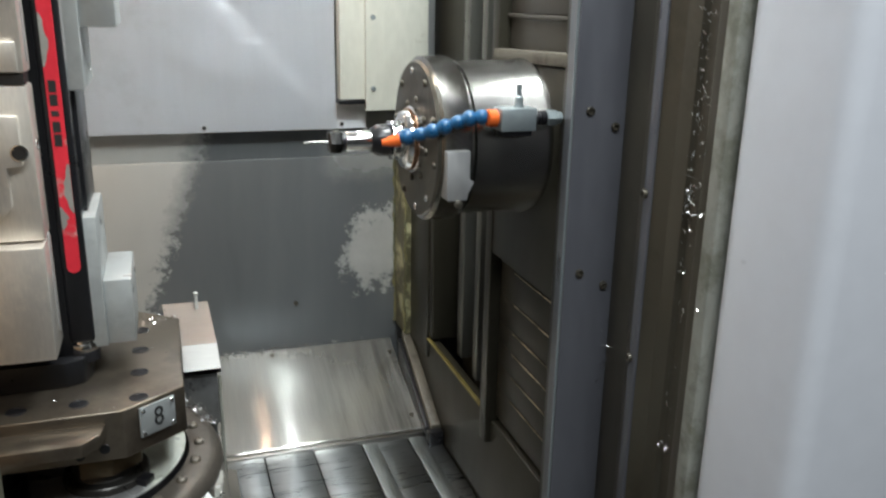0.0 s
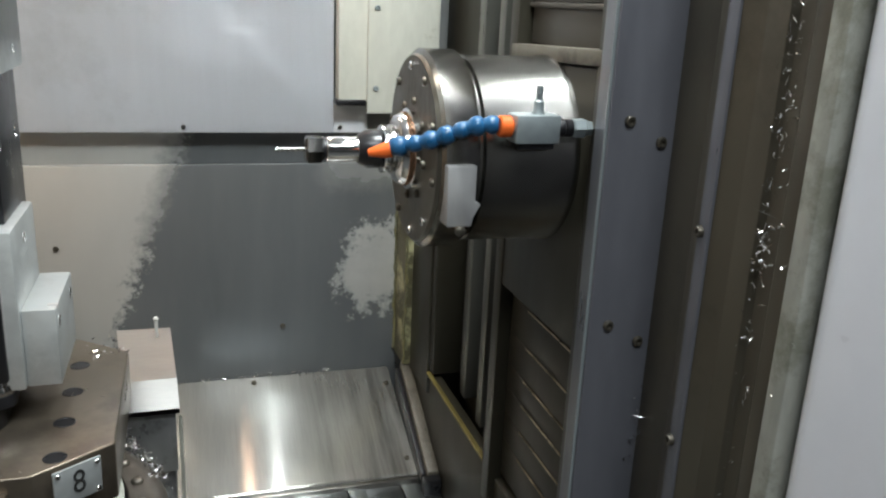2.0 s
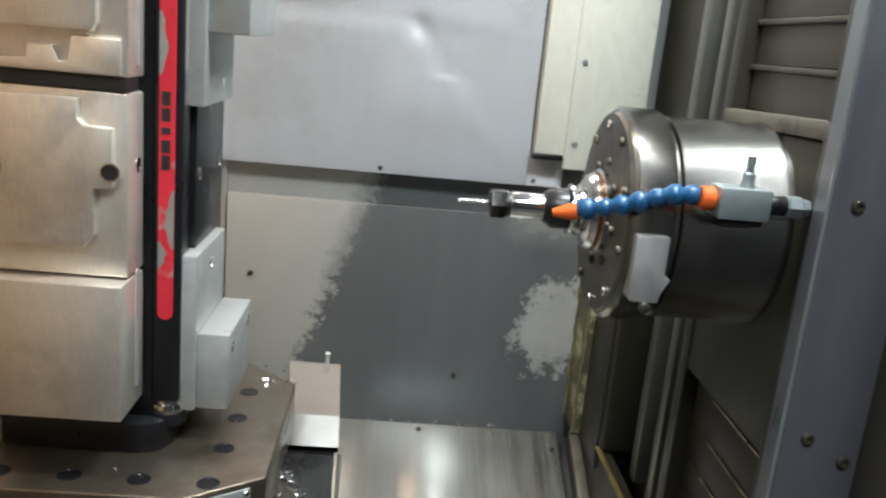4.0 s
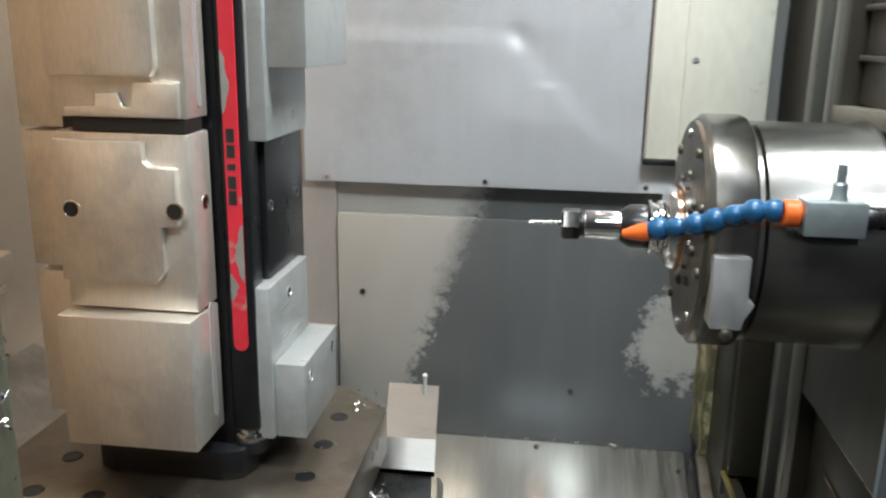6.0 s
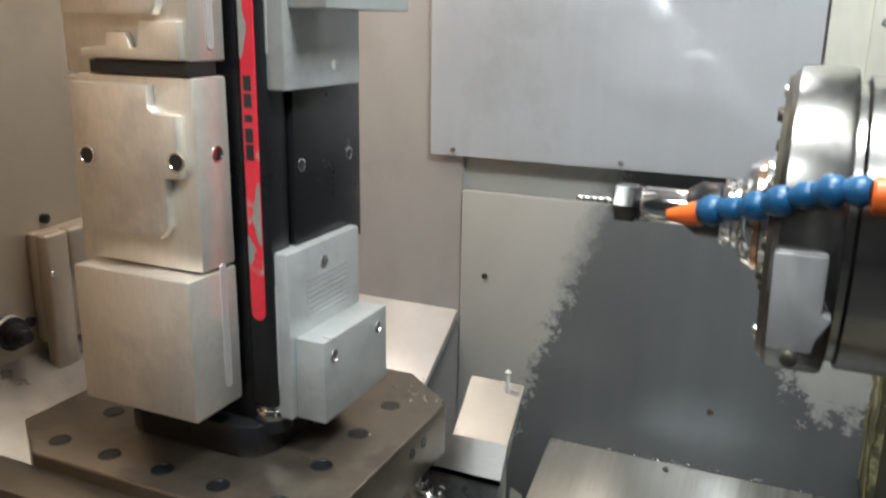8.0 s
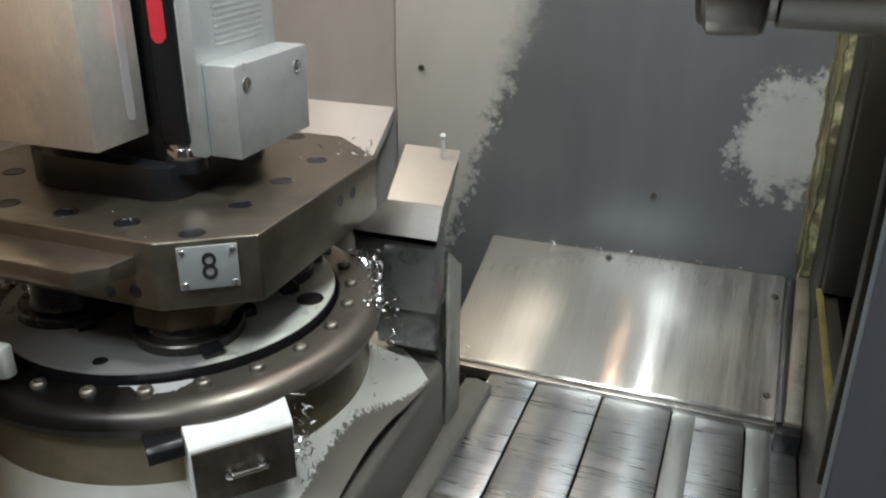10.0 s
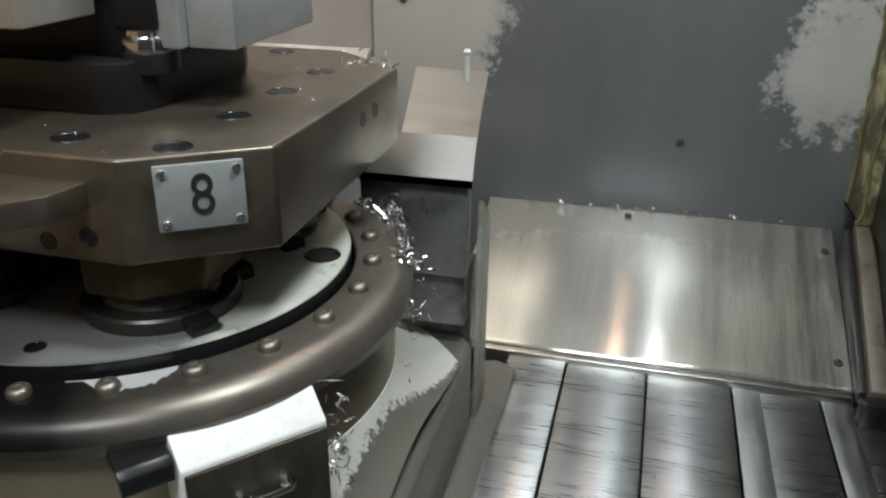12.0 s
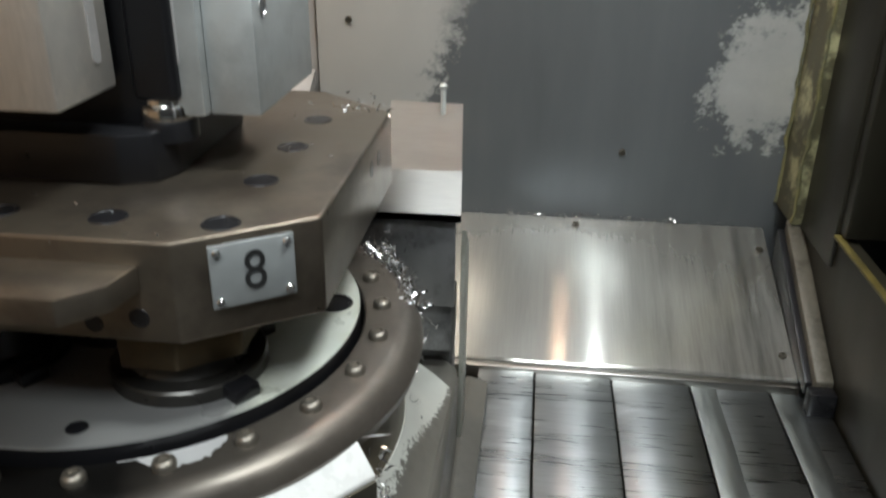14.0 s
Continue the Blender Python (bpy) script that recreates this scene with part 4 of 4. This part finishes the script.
for y in (-0.815, -0.702):
    shared("bore", BORE_SHADE, plate2, pose(-0.438, y, 1.098) @ pose(0, 0, 0, 0, 90, 0) @ Matrix.Scale(0.7, 4))
    shared("rim", RIM, plate2, pose(-0.438, y, 1.098) @ pose(0, 0, 0, 0, 90, 0) @ Matrix.Scale(0.7, 4))

# ---------------------------------------------------------------- spindle
SX, SY, SZ = -0.054, -0.82, 1.093
spindle = empty("spindle_head", "round ground-steel spindle head with a coolant hose and drill holder", "spindle", (0.3, SY, SZ))
D = SX + 0.075
part("housing", turned([(0.129, 0.136 + D), (0.129, 0.142 + D), (0.1345, 0.145 + D), (0.135, 0.285), (0.138, 0.29), (0.138, 0.30)], "x", (0, SY, SZ), 96), HOUSING, spindle)
part("flange", turned([(0.136, 0.083 + D), (0.142, 0.088 + D), (0.142, 0.130 + D), (0.140, 0.134 + D), (0.130, 0.136 + D)], "x", (0, SY, SZ), 96), HOUSING, spindle)
face = part("face_plate", turned([(0.04, 0.078 + D), (0.132, 0.078 + D), (0.135, 0.083 + D)], "x", (0, SY, SZ), 72), DARKSTEEL, spindle)
for k in range(10):
    a = 2 * math.pi * (k + 0.35) / 10
    shared("screw", SCREW if k in (2, 6, 7) else DARKSCREW, spindle, pose(0.078 + D, SY + 0.118 * math.cos(a), SZ + 0.118 * math.sin(a)) @ TO_LEFT)
for k in range(8):
    a = 2 * math.pi * (k + 0.2) / 8
    shared("screw", DARKSCREW, spindle, pose(0.078 + D, SY + 0.07 * math.cos(a), SZ + 0.07 * math.sin(a)) @ TO_LEFT)
part("nose", turned([(0.040, 0.050 + D), (0.048, 0.054 + D), (0.052, 0.062 + D), (0.052, 0.068 + D), (0.058, 0.07 + D), (0.058, 0.078 + D)], "x", (0, SY, SZ), 56), CHROME, spindle)
COPPER = mat("copper_tinted_steel", (0.6, 0.36, 0.24), 0.2, 1.0, 0.1)
part("nose_ring", turned([(0.0525, 0.0625 + D), (0.0535, 0.063 + D), (0.0535, 0.068 + D)], "x", (0, SY, SZ), 56), COPPER, spindle, "copper-tinted ring")
holder = part("tool_holder", turned([(0.0165, SX + 0.029), (0.0178, SX + 0.031), (0.0178, SX + 0.073), (0.016, SX + 0.075)], "x", (0, SY, SZ), 40), CHROME, spindle)
part("holder_flange", turned([(0.0195, SX + 0.073), (0.0275, SX + 0.085), (0.0275, SX + 0.104), (0.026, SX + 0.106)], "x", (0, SY, SZ), 48), BLACK, spindle)
part("holder_ring", turned([(0.026, SX + 0.106), (0.034, SX + 0.1075), (0.0345, SX + 0.110), (0.030, SX + 0.113), (0.030, SX + 0.116), (0.0345, SX + 0.119), (0.0345, SX + 0.1225), (0.033, SX + 0.124)], "x", (0, SY, SZ), 48), CHROME, spindle)
NUT = mat("blackened_nut_steel", (0.09, 0.088, 0.085), 0.24, 0.9, 0.08, 20)
nut = part("collet_nut", turned([(0.008, SX - 0.001), (0.016, SX), (0.0205, SX + 0.003), (0.0205, SX + 0.021), (0.019, SX + 0.023)], "x", (0, SY, SZ), 6), NUT, spindle, "blackened hexagon collet nut")
part("nut_collar", turned([(0.0175, SX + 0.022), (0.018, SX + 0.024), (0.018, SX + 0.026), (0.0155, SX + 0.027), (0.0155, SX + 0.031)], "x", (0, SY, SZ), 28), BLACK, spindle)
steps = 60
drill = bmesh.new()
rings = []
for k in range(steps):
    h = SX - 0.042 + 0.042 * k / (steps - 1)
    tw = h * 420
    r0 = 0.0033 * min(1, 0.15 + k / 6)
    ring = []
    for i in range(12):
        a = 2 * math.pi * i / 12
        r = r0 * (0.62 + 0.38 * abs(math.cos(a)) ** 0.6)
        ring.append(drill.verts.new((h, SY + r * math.cos(a + tw), SZ + r * math.sin(a + tw))))
    rings.append(ring)
for a, c in zip(rings, rings[1:]):
    for i in range(12):
        drill.faces.new((a[i], a[(i + 1) % 12], c[(i + 1) % 12], c[i]))
part("drill", drill, CHROME, spindle, "twist drill")
VX, VY, VZ = 0.165 + D, -0.985, SZ + 0.055
valve = part("valve", box(VX, VX + 0.06, VY - 0.018, VY + 0.018, VZ - 0.018, VZ + 0.018, 0.002), VALVE, spindle, "grey coolant valve block")
part("knob", turned([(0.009, VZ + 0.018), (0.007, VZ + 0.024), (0.007, VZ + 0.034), (0.0045, VZ + 0.036), (0.0045, VZ + 0.043), (0.0055, VZ + 0.044), (0.0055, VZ + 0.054)], "z", (VX + 0.035, VY, 0), 14), VALVE, valve)
part("foot", box(VX + 0.005, VX + 0.055, VY - 0.012, VY + 0.02, VZ - 0.026, VZ - 0.018, 0.001), BLACK, valve)
part("mount", box(VX + 0.01, VX + 0.05, VY + 0.0, SY - 0.09, VZ - 0.03, VZ - 0.015, 0.001), DARKSTEEL, valve)
part("hose_barb", turned([(0.010, VX + 0.06), (0.012, VX + 0.064), (0.012, VX + 0.070), (0.010, VX + 0.072), (0.012, VX + 0.074), (0.012, VX + 0.082)], "x", (0, VY, VZ), 16), BLACK, spindle, "black hose barb")
part("pipe_nut", turned([(0.009, VX + 0.082), (0.013, VX + 0.085), (0.0135, VX + 0.100), (0.010, VX + 0.103), (0.010, VX + 0.110)], "x", (0, VY, VZ), 6), VALVE, spindle)
part("pipe", turned([(0.0075, VX + 0.108), (0.0075, 0.30)], "x", (0, VY, VZ), 14), DARKSTEEL, spindle)
hose = part("hose_collar", turned([(0.012, VX - 0.018), (0.014, VX - 0.016), (0.014, VX - 0.003), (0.010, VX)], "x", (0, VY, VZ + 0.002), 20), ORANGE, spindle, "orange hose collar")
a0, a1 = Vector((VX - 0.018, VY, VZ + 0.002)), Vector((0.022 + D, -0.925, SZ + 0.018))
for k in range(7):
    u0, u1 = k / 7, (k + 1) / 7
    sag = lambda u: a0.lerp(a1, u) + Vector((0, -0.006 * math.sin(math.pi * u), 0.006 * math.sin(math.pi * u) + 0.0035 * math.sin(2 * math.pi * u + 0.6)))
    q = [sag(u0 + (u1 - u0) * w) for w in (0, 0.15, 0.45, 0.7, 0.9, 1.12)]
    part("hose_segment", tube(q, [w * (1 + 0.1 * math.sin(2.3 * k)) for w in (0.0085, 0.0112, 0.0124, 0.0112, 0.0085, 0.0085)], 16), BLUE, spindle)
part("nozzle", tube([a1, a1 + Vector((-0.008, 0.002, -0.002)), a1 + Vector((-0.028, 0.008, -0.006))], [0.0112, 0.0105, 0.005], 16), ORANGE, spindle, "orange nozzle")
GUARDALU = mat("scuffed_block_aluminium", (0.5, 0.5, 0.5), 0.42, 0.6, 0.12, 10, (1, 1, 0.3), 0.03, 60)
guard_block = part("guard_block", prism([(0.086 + D, SZ + 0.004), (0.126 + D, SZ + 0.004), (0.126 + D, SZ - 0.044), (0.134 + D, SZ - 0.047), (0.124 + D, SZ - 0.066), (0.122 + D, SZ - 0.077), (0.088 + D, SZ - 0.077)], "y", -0.974, -0.940, 0.002), GUARDALU, spindle, "pale scuffed aluminium block on the flange")
part("block_screw", turned([(0.007, -0.974), (0.007, -0.979), (0.004, -0.981)], "y", (0.106 + D, 0, SZ - 0.082), 12), DARKSTEEL, guard_block)
part("clamp_screw", turned([(0.008, -0.963), (0.008, -0.970), (0.004, -0.971), (0.0035, -0.967)], "y", (0.106 + D, 0, SZ + 0.045), 12), DARKSTEEL, spindle)

# ---------------------------------------------------------------- cover box behind the table
COVERSTEEL = mat("dark_smeared_steel", (0.22, 0.222, 0.225), 0.36, 0.6, 0.15, 5, (1, 1, 0.5), 0.02, 30, (0.09, 0.09, 0.09), 0.5, 7)
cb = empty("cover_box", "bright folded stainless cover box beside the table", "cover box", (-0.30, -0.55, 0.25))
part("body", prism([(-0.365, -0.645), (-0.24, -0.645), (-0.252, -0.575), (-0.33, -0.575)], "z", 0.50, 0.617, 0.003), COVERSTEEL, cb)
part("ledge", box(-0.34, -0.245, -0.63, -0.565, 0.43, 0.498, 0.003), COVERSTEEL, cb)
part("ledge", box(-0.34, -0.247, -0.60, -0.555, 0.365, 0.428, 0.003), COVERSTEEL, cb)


def lid():
    bm = bmesh.new()
    rows = [((-0.362, -0.655, 0.612), (-0.234, -0.655, 0.612)), ((-0.360, -0.655, 0.620), (-0.234, -0.655, 0.621)), ((-0.322, -0.622, 0.659), (-0.237, -0.622, 0.660)), ((-0.333, -0.525, 0.712), (-0.246, -0.525, 0.711))]
    v = [[bm.verts.new(p) for p in r] for r in rows]
    for a, c in zip(v, v[1:]):
        bm.faces.new((a[0], a[1], c[1], c[0]))
    bmesh.ops.solidify(bm, geom=bm.faces[:], thickness=0.003)
    return bm


LIDSTEEL = mat("scuffed_stainless", (0.4, 0.39, 0.37), 0.4, 0.9, 0.08, 4, (1, 8, 8), 0.01, 40)
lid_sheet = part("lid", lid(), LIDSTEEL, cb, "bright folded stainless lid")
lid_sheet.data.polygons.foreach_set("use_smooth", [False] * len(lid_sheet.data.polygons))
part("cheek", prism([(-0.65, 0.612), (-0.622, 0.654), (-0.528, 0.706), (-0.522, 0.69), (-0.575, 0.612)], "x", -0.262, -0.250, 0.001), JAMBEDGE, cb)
# chrome pin: pale paint colour stands in for its bright sheen
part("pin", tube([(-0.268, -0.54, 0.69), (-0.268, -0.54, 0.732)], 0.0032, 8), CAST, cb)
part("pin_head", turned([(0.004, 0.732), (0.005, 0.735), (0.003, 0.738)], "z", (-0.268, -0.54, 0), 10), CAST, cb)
# the whole box is scaled about a camera position to fit the camera's view
FIT_VIEW = Matrix.Translation((-0.11, -1.467, 0.897)) @ Matrix.Scale(1.065, 4) @ Matrix.Translation((0.11, 1.467, -0.897))
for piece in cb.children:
    piece.data.transform(FIT_VIEW)
thing("divider_plate", prism([(-0.555, 0.25), (-0.50, 0.25), (-0.495, 0.52), (-0.545, 0.56), (-0.552, 0.48), (-0.548, 0.40)], "x", -0.246, -0.240, 0.001), JAMBEDGE, "pale worn divider plate beside the chute", "divider plate")

# ---------------------------------------------------------------- left-hand corner
arm = empty("fork_arm", "pale grey fork arm of the pallet changer beside the table", "fork arm", (-0.55, -1.12, 0.56))
part("beam", prism([(-0.85, -1.15), (-0.61, -1.15), (-0.565, -1.125), (-0.565, -1.10), (-0.61, -1.085), (-0.85, -1.085)], "z", 0.572, 0.60, 0.004), CAST, arm)
part("pad", prism([(-0.80, -1.085), (-0.595, -1.085), (-0.565, -1.075), (-0.565, -1.06), (-0.80, -1.06)], "z", 0.575, 0.615, 0.004), CAST, arm)
part("leg", box(-0.85, -0.78, -1.15, -1.06, 0.372, 0.575, 0.004), CAST, arm)
bracket_w = empty("wall_bracket", "dull folded steel bracket on the side wall", "bracket", (-1.19, -0.5, 0.6))
part("plate", prism([(-0.60, 0.66), (-0.60, 0.875), (-0.36, 0.885), (-0.36, 0.66)], "x", -1.199, -1.175, 0.004), WESTWALL, bracket_w)
part("upright", prism([(-0.60, 0.60), (-0.60, 0.875), (-0.548, 0.877), (-0.548, 0.60)], "x", -1.176, -1.148, 0.006, 3), WESTWALL, bracket_w)
part("top_bar", prism([(-0.547, 0.80), (-0.547, 0.877), (-0.36, 0.885), (-0.36, 0.808)], "x", -1.176, -1.148, 0.006, 3), WESTWALL, bracket_w)
shared("screw", SCREW, bracket_w, pose(-1.148, -0.593, 0.80) @ pose(0, 0, 0, 0, 90, 0))
nozzle_w = empty("wall_nozzle", "black round coolant fitting on a pale base on the side wall", "coolant fitting", (-1.2, -0.665, 0.7))
part("fitting", turned([(0.032, -1.2), (0.032, -1.18), (0.022, -1.178), (0.022, -1.16), (0.012, -1.155), (0.012, -1.14)], "x", (0, -0.665, 0.70), 24), BLACK, nozzle_w)
part("washer", turned([(0.034, -1.19), (0.034, -1.183)], "x", (0, -0.665, 0.70), 24), CAST, nozzle_w)
for y, z in ((-0.556, 0.895), (-0.614, 0.705)):
    thing("plug", turned([(0.010, -1.2), (0.010, -1.192), (0.007, -1.19)], "x", (0, y, z), 14), BLACK, "small black rubber plug in the side wall", "plug", group="wall plugs")

# ---------------------------------------------------------------- chips


def chips(name, spots, label, needles=0.25):
    """Curled bright turnings scattered round spots of (centre, spread, count, size)."""
    bm = bmesh.new()
    for c, spread, count, size in spots:
        for _ in range(count):
            p = Vector(c) + Vector([random.gauss(0, 1) * w for w in spread])
            t = Euler([random.uniform(0, 6.28) for _ in range(3)]).to_matrix()
            r, w, turn = size * random.uniform(0.4, 1.1), size * random.uniform(0.15, 0.5), random.uniform(1.0, 4.0)
            prev = None
            if random.random() < needles:
                d, e = t @ Vector((1, 0, 0.0)) * size * random.uniform(1.0, 2.6), t @ Vector((0, 1, 0)) * size * 0.14
                bm.faces.new([bm.verts.new(v) for v in (p - d, p - d * 0.1 + e, p + d, p - e)])
                continue
            for k in range(5):
                a = turn * k / 4
                q = [p + t @ Vector((r * math.cos(a), r * math.sin(a), z + w * 0.6 * k)) for z in (-w / 2, w / 2)]
                q = [bm.verts.new(v) for v in q]
                if prev:
                    bm.faces.new((prev[0], prev[1], q[1], q[0]))
                prev = q
    ob = new(name, mesh_of(name, bm, CHIP, False))
    return tagged(ob, label, "metal chips", "", "stuff")


random.seed(11)
ARC = [((CX + 0.27 * math.cos(radians(a)), CY + 0.27 * math.sin(radians(a)), 0.562), (0.006, 0.008, 0.005), 40, 0.006) for a in range(18, 56, 5)]
chips("metal_chips", ARC + [((-0.325, -0.648, 0.575), (0.008, 0.008, 0.006), 26, 0.006), ((-0.275, -0.71, 0.50), (0.008, 0.03, 0.03), 40, 0.005), ((-0.272, -0.955, 0.49), (0.006, 0.012, 0.03), 60, 0.006), ((-0.31, -0.60, 0.40), (0.02, 0.02, 0.02), 20, 0.005)], "bright curled aluminium chips caught round the table", 0.3)
chips("metal_chips", [((-0.03, -0.004, 0.371), (0.15, 0.002, 0.001), 120, 0.0045), ((0.262, -0.22, 0.30), (0.002, 0.1, 0.03), 0, 0.003), ((-0.225, -0.50, 0.236), (0.006, 0.08, 0.001), 36, 0.004), ((-0.245, -0.5, 0.3), (0.004, 0.03, 0.06), 26, 0.004), ((0.1, -0.55, 0.235), (0.1, 0.1, 0.001), 14, 0.003)], "bright aluminium chips along the chute edges", 0.0)
chips("metal_chips", [((0.292, -1.358, 1.25), (0.002, 0.007, 0.25), 240, 0.0034), ((0.291, -1.36, 1.1), (0.002, 0.004, 0.02), 20, 0.006), ((0.30, -1.17, 0.80), (0.003, 0.004, 0.03), 20, 0.004), ((0.272, -1.42, 1.12), (0.002, 0.008, 0.12), 10, 0.004)], "bright aluminium chips stuck to the door jamb")
chips("metal_chips", [((-0.521, -1.268, z), (0.002, 0.006, 0.012), 10, 0.0075) for z in (1.0, 1.06, 1.12, 1.2, 1.24, 1.33, 1.42, 1.46)] + [((-0.521, -1.268, 1.15), (0.002, 0.007, 0.2), 40, 0.005)], "bright aluminium chips stuck to the door edge")
chips("metal_chips", [((-0.36, -0.64, 0.739), (0.02, 0.02, 0.001), 26, 0.005), ((-0.45, -0.90, 0.738), (0.06, 0.06, 0.0005), 22, 0.003), ((-0.30, -0.21, 0.71), (0.0, 0.0, 0.0), 0, 0.003)], "bright aluminium chips on the pallet")
